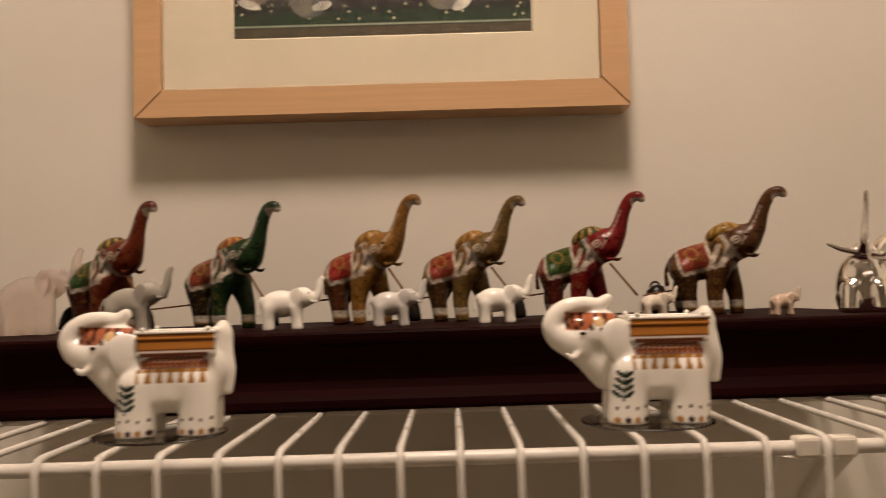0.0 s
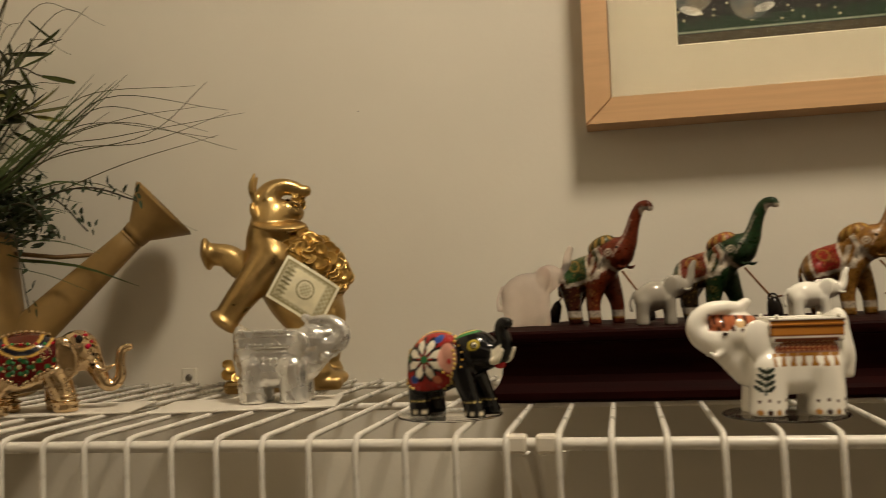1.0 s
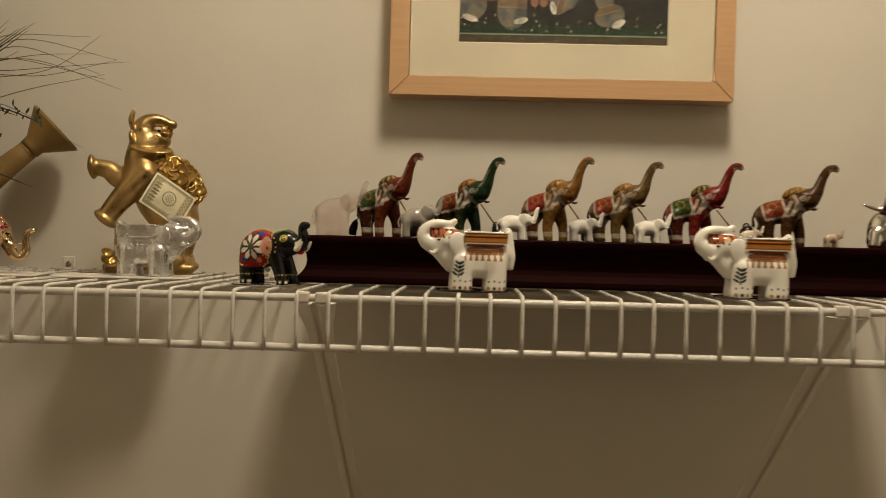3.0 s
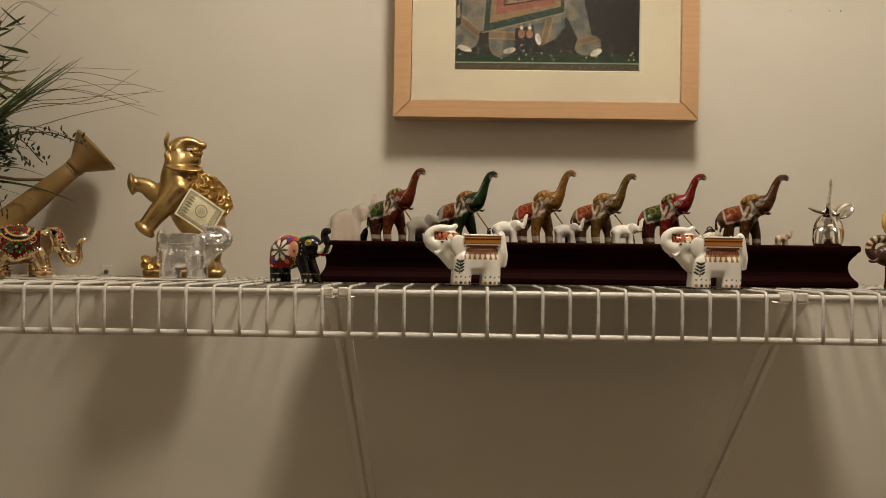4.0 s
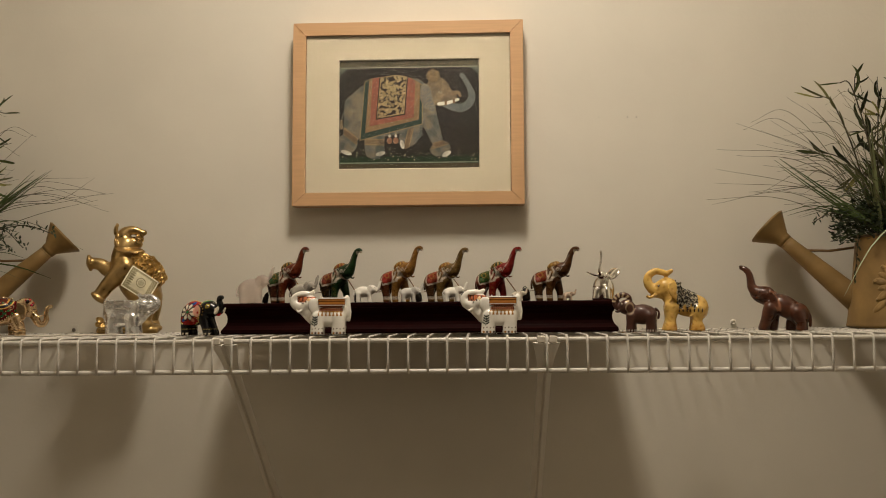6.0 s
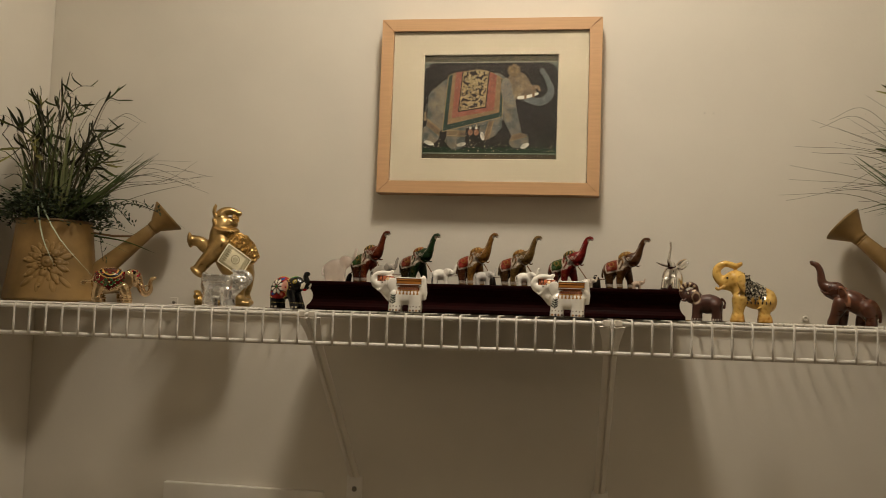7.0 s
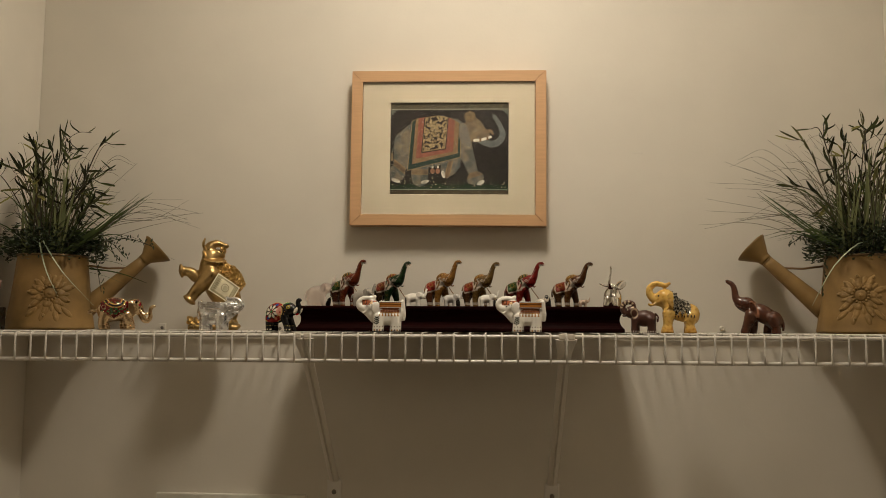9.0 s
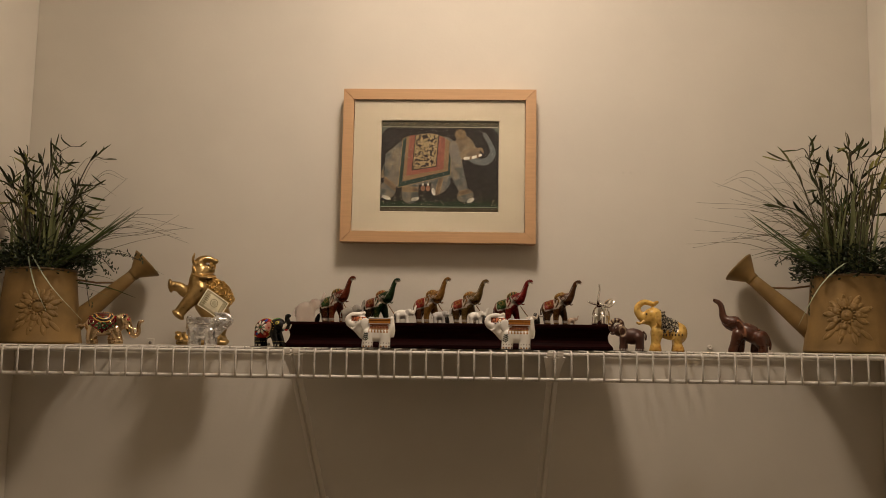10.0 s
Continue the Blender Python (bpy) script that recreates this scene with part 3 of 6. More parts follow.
def paint_picture():
    """The miniature: a walking elephant with a saddle cloth on a dark ground. Units: 488 across, 378 high, y down."""
    nu, nv = 420, 330
    u, v = np.meshgrid(np.linspace(0, 1, nu), np.linspace(0, 1, nv))
    u, v = u.ravel(), v.ravel()
    P = np.c_[488 * u, 378 * (1 - v)]
    x, y = P.T
    rng = np.random.RandomState(4)
    grain = rng.rand(len(P))
    soft = np.sin(x * 0.11 + 2 * np.sin(y * 0.07)) * np.sin(y * 0.13 + 1.5 * np.sin(x * 0.05))
    fleck = np.sin(x * 0.9 + 3 * np.sin(y * 0.45)) * np.sin(y * 1.0 + 3 * np.sin(x * 0.4))
    col = np.tile(C(36, 30, 24), (len(P), 1)) * (1 + 0.1 * soft[:, None])

    def put(d, c, s=1.6, k=1.0):
        nonlocal col
        col = lerp(col, c, k * np.clip(0.5 - d / s, 0, 1))

    SKIN, TAN, GREEN, SALMON, GOLD = C(96, 101, 98), C(158, 136, 102), C(40, 60, 50), C(136, 80, 64), C(124, 106, 74)
    # borders, arch and ground
    put(y - 29, C(60, 60, 46))
    put(np.maximum(y - 27, (0.62 - np.abs(fleck)) * 8), C(150, 128, 88), k=0.6)
    put(np.abs(y - 30) - 1.4, C(168, 168, 146))
    for cx, s in ((0, 1), (488, -1)):
        corner = np.maximum(np.maximum(y - 66, 31 - y), s * (x - cx) - 62)
        put(np.maximum(corner, 62 - np.hypot(s * (x - cx) - 64, y - 88)), C(98, 104, 92))
    put(344 - y, C(30, 44, 27))
    put(332 - y + 6 * soft, C(30, 50, 29), 10)
    put(np.abs(y - 352) - 1.5, C(140, 150, 130))
    put(354 - y, C(48, 46, 36))
    put(np.maximum(356 - y, 0.5 - np.abs(fleck) * 0.8), C(128, 104, 66), k=0.6)
    for i in range(34):
        fx, fy = rng.uniform(6, 482), rng.uniform(306, 346)
        put(line2(P, [(fx, fy), (fx + rng.uniform(-3, 3), fy + 7), (fx, fy + 14)], [0.5, 0.7, 0.9], 2), C(44, 74, 42), k=0.5)
        put(np.hypot(x - fx, y - fy) - 1.9, C(196, 186, 150))
    # far legs, tail, body
    net = 0.55 - np.abs(np.sin(x * 0.38 + y * 0.22 + 2 * np.sin(y * 0.09)) * np.sin(y * 0.37 - x * 0.17 + 2 * np.sin(x * 0.07)))
    swirl = np.sin(x * 0.31 + 3 * np.sin(y * 0.12 + 1.3 * np.sin(x * 0.09))) * np.sin(y * 0.29 + 3 * np.sin(x * 0.14 + 1.7)) + 0.35 * fleck
    FAR, EDGE = tuple(0.88 * k for k in SKIN), C(70, 72, 66)
    far_hind = line2(P, [(132, 244), (127, 280), (127, 306)], [30, 33, 33])
    lifted = poly2(P, [(213, 272), (217, 248), (283, 234), (287, 257), (264, 287), (232, 303)]) - 3
    hind = np.minimum(line2(P, [(66, 160), (58, 220), (46, 262)], [42, 36, 26]), ell2(P, (34, 286), (33, 33), 0))
    fore = np.minimum(line2(P, [(300, 160), (316, 215), (340, 280)], [32, 26, 18]), ell2(P, (350, 306), (33, 24), -18))
    trunk_of_body = np.minimum(np.minimum(ell2(P, (165, 165), (136, 96), -8), ell2(P, (88, 182), (62, 88), 14)), ell2(P, (262, 158), (58, 88), 0))
    for d in (far_hind, lifted):
        put(d, FAR)
        put(np.abs(d) - 0.7, EDGE, 1.6, 0.7)
    tail = line2(P, [(36, 150), (22, 182), (14, 206), (13, 232)], [4, 3.4, 3, 6])
    put(tail, C(84, 84, 76))
    put(np.maximum(tail, 206 - y), TAN, 2, 0.7)
    whole = np.minimum(np.minimum(trunk_of_body, hind), fore)
    put(whole, SKIN, 2.4)
    put(np.abs(whole) - 0.8, C(120, 122, 112), 1.6, 0.6)
    put(np.maximum(ell2(P, (74, 186), (34, 78), 12), (0.35 - np.abs(swirl)) * 9), TAN, 4, 0.55)
    put(np.maximum(ell2(P, (296, 180), (28, 64), -14), (0.35 - np.abs(swirl)) * 9), TAN, 4, 0.45)
    put(np.maximum(whole, net * 10), C(150, 140, 116), 4, 0.4)
    put(np.maximum(whole, (0.5 - np.abs(swirl)) * 9), C(70, 70, 64), 4, 0.35)
    for cx, cy, dx, dy in ((66, 120, 26, 4), (58, 150, 34, 8), (54, 178, 36, 14), (58, 206, 34, 16), (64, 234, 22, 18)):
        put(line2(P, [(cx, cy), (cx + dx * 0.6, cy + dy * 0.2), (cx + dx, cy + dy)], [1, 1.5, 1], 4), C(150, 140, 116), 1.6, 0.45)
    for leg, (ax, ay), turn, w in ((np.minimum(hind, whole), (48, 264), 38, 11), (far_hind, (127, 282), 2, 11), (lifted, (243, 270), -76, 10), (fore, (344, 292), -16, 10)):
        c, t = math.cos(radians(turn)), math.sin(radians(turn))
        along, across = (x - ax) * c + (y - ay) * t, -(x - ax) * t + (y - ay) * c
        band = np.maximum(np.maximum(leg, np.abs(across) - w), np.abs(along) - 40)
        put(band, C(104, 76, 54), 2)
        put(np.maximum(band, (0.35 - np.abs(fleck)) * 8), C(146, 120, 84), 2, 0.6)
        put(np.maximum(band, np.abs(np.abs(across) - w + 2) - 1.3), C(160, 138, 100), 1.6, 0.8)
    for c, r, a in (((30, 316), (18, 7), 18), ((147, 321), (16, 7), -14), ((221, 291), (7, 15), -16), ((371, 324), (16, 8), -28)):
        put(ell2(P, c, r, a), C(214, 208, 192))
    # worn, blotched paint on the hide
    coarse = rng.rand(22, 28)
    iy, ix = np.clip(y / 378 * 20.9, 0, 20.9), np.clip(x / 488 * 26.9, 0, 26.9)
    y0, x0 = iy.astype(int), ix.astype(int)
    fy, fx = iy - y0, ix - x0
    blot = (coarse[y0, x0] * (1 - fx) + coarse[y0, x0 + 1] * fx) * (1 - fy) + (coarse[y0 + 1, x0] * (1 - fx) + coarse[y0 + 1, x0 + 1] * fx) * fy
    hide = np.minimum(np.minimum(whole, far_hind), lifted)
    put(np.maximum(hide, (0.58 - blot) * 14), C(132, 116, 88), 6, 0.55)
    put(np.maximum(hide, (blot - 0.40) * 14), C(64, 64, 58), 6, 0.55)
    # saddle cloth in three bands, cut by the line of the back
    back = ell2(P, (176, 190), (158, 134), -8)

    def cloth(pts):
        return np.maximum(poly2(P, pts), back)
    put(cloth([(94, 70), (291, 48), (289, 223), (77, 276)]), GREEN)
    put(np.abs(cloth([(94, 70), (291, 48), (289, 223), (77, 276)])) - 1.3, C(150, 132, 92), 1.6, 0.8)
    put(cloth([(109, 68), (284, 48), (278, 207), (95, 251)]), GOLD)
    put(np.maximum(cloth([(109, 68), (284, 48), (278, 207), (95, 251)]), (0.45 - np.abs(fleck)) * 8), C(150, 110, 78), 3, 0.6)
    put(cloth([(120, 66), (267, 48), (260, 200), (110, 229)]), SALMON)
    put(np.maximum(cloth([(120, 66), (267, 48), (260, 200), (110, 229)]), (0.6 - np.abs(swirl)) * 8), C(150, 92, 74), 3, 0.5)
    put(cloth([(143, 64), (242, 48), (231, 191), (131, 207)]), C(46, 37, 29))
    inner = cloth([(147, 64), (238, 48), (227, 187), (135, 202)])
    for i in range(230):
        fx, fy, fa = rng.uniform(138, 236), rng.uniform(56, 200), rng.uniform(0, 180)
        shade = rng.uniform(0.6, 1.0)
        put(np.maximum(inner, ell2(P, (fx, fy), (rng.uniform(4, 8), rng.uniform(2.2, 4)), fa)), tuple(shade * k for k in C(180, 160, 116)), 2, 0.9)
        put(np.maximum(inner, ell2(P, (fx, fy), (2.6, 0.9), fa)), C(84, 62, 42), 1.6, 0.7)
    put(np.abs(inner + 1) - 1.0, C(168, 146, 100), 1.6, 0.6)
    for bx in (178, 199):
        put(ell2(P, (bx, 278), (9, 11)), C(142, 100, 74))
        put(ell2(P, (bx, 262), (4, 5)), C(206, 200, 184))
        put(line2(P, [(bx, 250), (bx, 260)], [1, 1], 2), C(150, 130, 96))
    # head, crown, ear, trunk, tusk
    trunk = line2(P, [(366, 152), (392, 166), (422, 170), (447, 156), (458, 130), (449, 102), (438, 80), (424, 60)], [13, 12, 13, 13, 11, 8.5, 7.5, 7])
    put(trunk, SKIN, 2)
    put(np.abs(trunk) - 0.7, C(132, 134, 124), 1.6, 0.6)
    HEAD = C(128, 108, 82)
    skull = np.minimum(ell2(P, (345, 114), (40, 50), -24), ell2(P, (372, 128), (36, 24), 24))
    put(skull, HEAD, 2.4)
    put(np.maximum(skull, (0.3 - np.abs(swirl)) * 9), C(172, 150, 112), 3, 0.7)
    put(np.maximum(skull, (0.5 - np.abs(fleck)) * 9), C(80, 66, 52), 3, 0.55)
    put(np.maximum(skull, (blot - 0.45) * 14), C(78, 72, 62), 6, 0.6)
    put(np.maximum(skull, (0.30 - np.abs(net)) * 9), C(96, 84, 68), 3, 0.35)
    put(line2(P, [(392, 122), (410, 118), (418, 130)], [7, 6, 4], 4), C(136, 112, 84))
    ear = np.minimum(ell2(P, (303, 130), (20, 42), -8), ell2(P, (318, 158), (12, 26), -16))
    put(ear, SKIN, 2)
    put(np.maximum(ear, (0.4 - np.abs(swirl)) * 9), TAN, 3, 0.45)
    put(np.abs(ear) - 0.8, C(140, 130, 108), 1.6, 0.7)
    put(ell2(P, (326, 62), (22, 20), 10), C(84, 68, 48))
    put(np.maximum(ell2(P, (326, 60), (23, 21), 10), (0.5 - np.abs(fleck)) * 10), C(150, 128, 90), 3)
    for bx, by in ((312, 50), (326, 40), (341, 48), (320, 62), (338, 64)):
        put(ell2(P, (bx, by), (4, 4)), C(160, 136, 94))
        put(ell2(P, (bx, by), (2.0, 2.0)), C(80, 58, 40))
    put(line2(P, [(346, 156), (378, 152), (410, 142)], [5.5, 5.5, 4.5]), C(222, 216, 198))
    for bx, by in ((369, 153), (397, 147)):
        put(np.maximum(np.abs(x - bx) - 4, np.abs(y - by) - 8), C(120, 92, 64))
    put(ell2(P, (350, 116), (6, 3.6), 0), C(186, 172, 144))
    put(ell2(P, (351, 116), (2.6, 2.8), 0), C(34, 28, 24))
    wear = np.sin(x * 0.53 + 4 * np.sin(y * 0.31)) * np.sin(y * 0.61 + 4 * np.sin(x * 0.27))
    col *= 0.74 * (0.74 + 0.36 * grain + 0.10 * fleck + 0.10 * soft + 0.10 * wear)[:, None]
    V = np.c_[PX0 - 0.002 + (PX1 - PX0 + 0.004) * u, np.full(len(u), MY + 0.003), PZ0 - 0.002 + (PZ1 - PZ0 + 0.004) * v]
    idx = np.arange(nu * nv).reshape(nv, nu)
    F = np.stack([idx[:-1, :-1], idx[:-1, 1:], idx[1:, 1:], idx[1:, :-1]], -1).reshape(-1, 4)
    mk("print", V, F, M_PRINT, pic, "miniature painting of a walking elephant on a dark ground", smooth=False, col=np.clip(col, 0.004, 1))


paint_picture()

# ---- the dark ledge ----
LX0, LX1, LY0, LY1, LH = -0.243, 0.304, 0.4505, 0.650, 0.0428
ledge = thing("display_ledge", pose(0.2, 0, DECK, 0, -0.315, 0) @ pose(-0.2, 0, 0), "long dark mahogany ledge with a moulded edge, on the wire shelf", "display ledge")


def moulded(name, prof, material):
    """A stack of outlines, each set in by d at height z, as one solid."""
    V, F = [], []
    for d, z in prof:
        z *= LH / 0.0392
        V += [(LX0 + d, LY0 + d, z), (LX1 - d, LY0 + d, z), (LX1 - d, LY1 - d, z), (LX0 + d, LY1 - d, z)]
    for i in range(len(prof) - 1):
        F += [(4 * i + k, 4 * i + (k + 1) % 4, 4 * i + 4 + (k + 1) % 4, 4 * i + 4 + k) for k in range(4)]
    F += [(3, 2, 1, 0), tuple(4 * (len(prof) - 1) + k for k in range(4))]
    mk(name, V, F, material, ledge, smooth=False)


moulded("moulding", [(0.003, 0.0), (0.0008, 0.0006), (0.0, 0.002), (0.0004, 0.0055), (0.0025, 0.0075), (0.005, 0.0105), (0.0068, 0.0145), (0.0075, 0.019),
                     (0.0068, 0.0235), (0.0045, 0.0275), (0.0018, 0.0305), (0.0006, 0.0325)], M_MAHOG)
moulded("top_board", [(0.0004, 0.0326), (-0.0012, 0.0336), (-0.0016, 0.0355), (-0.0016, 0.0378), (-0.0008, 0.0388), (0.0, 0.0392)], M_MAHOG)


def on_ledge(x):
    return deck(x) + LH


# ---- watering cans and their plants ----
def frond(path, width, fold=0.25, n=9, face=(0.13, -0.4, 0.9)):
    """A tapered, folded leaf along a curve; path rows are places, face is the way its flat side looks."""
    p = spline(path, max(2, n // (len(path) - 1)))
    tan = np.gradient(p, axis=0)
    side = np.cross(tan, np.asarray(face, float))
    side /= np.linalg.norm(side, axis=1)[:, None] + 1e-9
    nrm = np.cross(side, tan)
    nrm /= np.linalg.norm(nrm, axis=1)[:, None] + 1e-9
    V, F = [], []
    m = len(p) - 1
    for i in range(len(p)):
        t = i / m
        w = width * min(1, 0.45 + 2.2 * t) * (1 - t ** 2.2) + 0.0002
        V += [p[i] - side[i] * w, p[i] - nrm[i] * w * fold, p[i] + side[i] * w]
    for i in range(m):
        a = 3 * i
        F += [(a, a + 1, a + 4, a + 3), (a + 1, a + 2, a + 5, a + 4)]
    return V, F


def oval(c, along, across, length, width):
    """A small pointed oval leaf."""
    c, a, b = (np.asarray(k, float) for k in (c, along, across))
    n = np.cross(a, b)
    V = [c, c + a * length * 0.35 + b * width + n * width * 0.3, c + a * length * 0.75 + b * width * 0.7 + n * width * 0.2, c + a * length,
         c + a * length * 0.75 - b * width * 0.7 + n * width * 0.2, c + a * length * 0.35 - b * width + n * width * 0.3, c + a * length * 0.5]
    return V, [(0, 1, 6), (1, 2, 6), (2, 3, 6), (3, 4, 6), (4, 5, 6), (5, 0, 6)]


class Heap:
    def __init__(self):
        self.V, self.F, self.m = [], [], []

    def add(self, VF, m=0):
        n = len(self.V)
        self.V += list(VF[0])
        self.F += [tuple(i + n for i in f) for f in VF[1]]
        self.m += [m] * len(VF[1])


def lathe_at(c, r):
    """A small seed bud."""
    V, F = lathe([(r * 0.3, -r), (r * 0.8, -r * 0.5), (r, 0), (r * 0.7, r * 0.7), (r * 0.15, r * 1.2)], 7)
    return [np.asarray(v) + c for v in V], F


def unit(v):
    v = np.asarray(v, float)
    return v / (np.linalg.norm(v) + 1e-12)


def watering_can(m, s):
    """s = 1: spout to the right; -1: to the left."""
    can = thing("watering_can", m, "mustard yellow tin watering can with a raised flower, holding a plant", "watering can", "pair of watering cans")
    H, R0, R1 = 0.135, 0.0745, 0.0595
    V, F = lathe([(R0 - 0.004, 0.0), (R0, 0.0015), (R0 + 0.0008, 0.004), (R0, 0.006)] + [(R0 + (R1 - R0) * t - 0.0012 * math.sin(math.pi * t), 0.006 + (H - 0.012) * t) for t in [i / 12 for i in range(1, 13)]]
                 + [(R1 + 0.0002, H - 0.004), (R1 - 0.002, H - 0.004), (R1 - 0.003, H - 0.025), (R1 - 0.002, H - 0.05)], 64)
    mk("body", V, F, M_CAN, can)
    a = [2 * math.pi * k / 48 for k in range(49)]
    V, F = tube([(R1 * math.cos(t), R1 * math.sin(t), H - 0.003) for t in a], 0.0022, 8, False)
    mk("rim", V, F, M_RUST, can, "worn rolled tin rim")
    # raised flower on the side that faces the room
    zc = 0.064

    def on_can(px, pz, out):
        r = R0 + (R1 - R0) * pz / H
        t = px / r - math.pi / 2 + s * radians(25)
        return np.array([(r + out) * math.cos(t), (r + out) * math.sin(t), pz])
    V, F = [], []

    def lump(px, pz, ra, rb, turn, hgt):
        px, pz, ra, rb, hgt = 0.93 * px, zc + 0.93 * (pz - zc), 0.93 * ra, 0.93 * rb, 1.35 * hgt
        n0 = len(V)
        for i in range(5):
            q = i / 4
            k0 = math.cos(q * math.pi / 2)
            for k in range(14):
                t = 2 * math.pi * k / 14
                u, w = ra * k0 * math.cos(t), rb * k0 * math.sin(t)
                V.append(on_can(px + u * math.cos(turn) - w * math.sin(turn), pz + u * math.sin(turn) + w * math.cos(turn), -0.001 + hgt * math.sin(q * math.pi / 2)))
        for i in range(4):
            for k in range(14):
                F.append((n0 + i * 14 + k, n0 + i * 14 + (k + 1) % 14, n0 + i * 14 + 14 + (k + 1) % 14, n0 + i * 14 + 14 + k))
        F.append(tuple(n0 + 56 + k for k in range(14)))
    for k in range(9):
        t = k * 2 * math.pi / 9 + 0.65
        lump(0.027 * math.cos(t), zc + 0.026 * math.sin(t), 0.0095, 0.0040, t, 0.0012)
    for k in range(9):
        t = k * 2 * math.pi / 9 + 0.3
        q = 1 + 0.13 * math.sin(5.3 * k + 1)
        lump(0.030 * q * math.cos(t), zc + 0.029 * q * math.sin(t), 0.0125, 0.0056, t + 0.3 * math.sin(3.1 * k), 0.0016 + 0.0004 * (k % 2))
        lump(0.039 * q * math.cos(t), zc + 0.038 * q * math.sin(t), 0.0045, 0.0034, t, 0.0024)
    for k in range(7):
        t = k * 2 * math.pi / 7
        lump(0.020 * math.cos(t), zc + 0.020 * math.sin(t), 0.0085, 0.0075, t + 0.2 * math.sin(2.3 * k), 0.0021 + 0.0004 * (k % 2))
    for k in range(15):
        t = k * 2 * math.pi / 15
        lump(0.0135 * math.cos(t), zc + 0.0135 * math.sin(t), 0.0030, 0.0026, t, 0.0031)
    lump(0, zc, 0.0105, 0.0105, 0, 0.0030)
    lump(0, zc, 0.0058, 0.0058, 0, 0.0042)
    for sx in (-1, 1):
        lump(sx * 0.032, zc - 0.036, 0.015, 0.0052, -sx * 0.7, 0.0017)
        lump(sx * 0.012, zc - 0.044, 0.012, 0.0056, -sx * 1.35, 0.0016)
    mk("raised_flower", V, F, M_CAN, can, "embossed tin flower")
    # dark lumps in place of the holes at the petal tips
    V, F = [], []
    for k in range(9):
        t = k * 2 * math.pi / 9 + 0.3
        q = 1 + 0.13 * math.sin(5.3 * k + 1)
        lump(0.0405 * q * math.cos(t), zc + 0.0395 * q * math.sin(t), 0.0016, 0.0008, t + 1.2, 0.0030)
    lump(0, zc, 0.0014, 0.001, 0.4, 0.0049)
    tagged(mk("petal_mark", V, F, M_RUST, can, "dark lumps standing for the holes in the petal tips"), kind="stuff")
    # spout, rose and brace; the spout swings back towards the wall
    sw = radians(22)

    def sp(r, z):
        return np.array([s * r * math.cos(sw), r * math.sin(sw), z])
    p0, p1 = sp(0.056, 0.036), sp(0.157, 0.132)
    V, F = tube([p0 + (p1 - p0) * i / 8 for i in range(9)], [0.0185 - 0.0082 * i / 8 for i in range(9)], 24)
    spout = mk("spout", V, F, M_CAN, can)
    d = unit(p1 - p0)
    path = [p1 - d * 0.004, p1 + d * 0.001, p1 + d * 0.004, p1 + d * 0.030, p1 + d * 0.0325, p1 + d * 0.0335, p1 + d * 0.031]
    V, F = tube(path, [0.0112, 0.0118, 0.0118, 0.0305, 0.0318, 0.0305, 0.0285], 36)
    rose = mk("rose", V, F, M_CAN, spout, "flared tin sprinkler head")
    V, F = tube([p1 - d * 0.007, p1 - d * 0.006], [0.0112, 0.0112], 24)
    mk("collar", V, F, M_CAN, spout)
    b0, b1 = sp(R1 - 0.002, 0.118), p0 + (p1 - p0) * 0.72 + np.array([0, 0, 0.0105])
    V, F = tube([b0, (b0 + b1) / 2 - np.array([0, 0, 0.003]), b1], [0.0019, 0.0019, 0.0019], 8)
    mk("brace", V, F, M_BRACE, can, "thin rusty brace rod")
    # moss that fills the mouth
    V, F = lathe([(R1 - 0.0035, H - 0.02), (R1 - 0.0035, H - 0.008), (0.04, H + 0.004), (0.015, H + 0.009), (0.001, H + 0.01)], 32)
    V = [(x, y, z + 0.004 * noise.noise(Vector((x * 60, y * 60, z * 60)))) for x, y, z in V]
    mk("moss", V, F, M_SOIL, can, "dark moss filling")
    return can


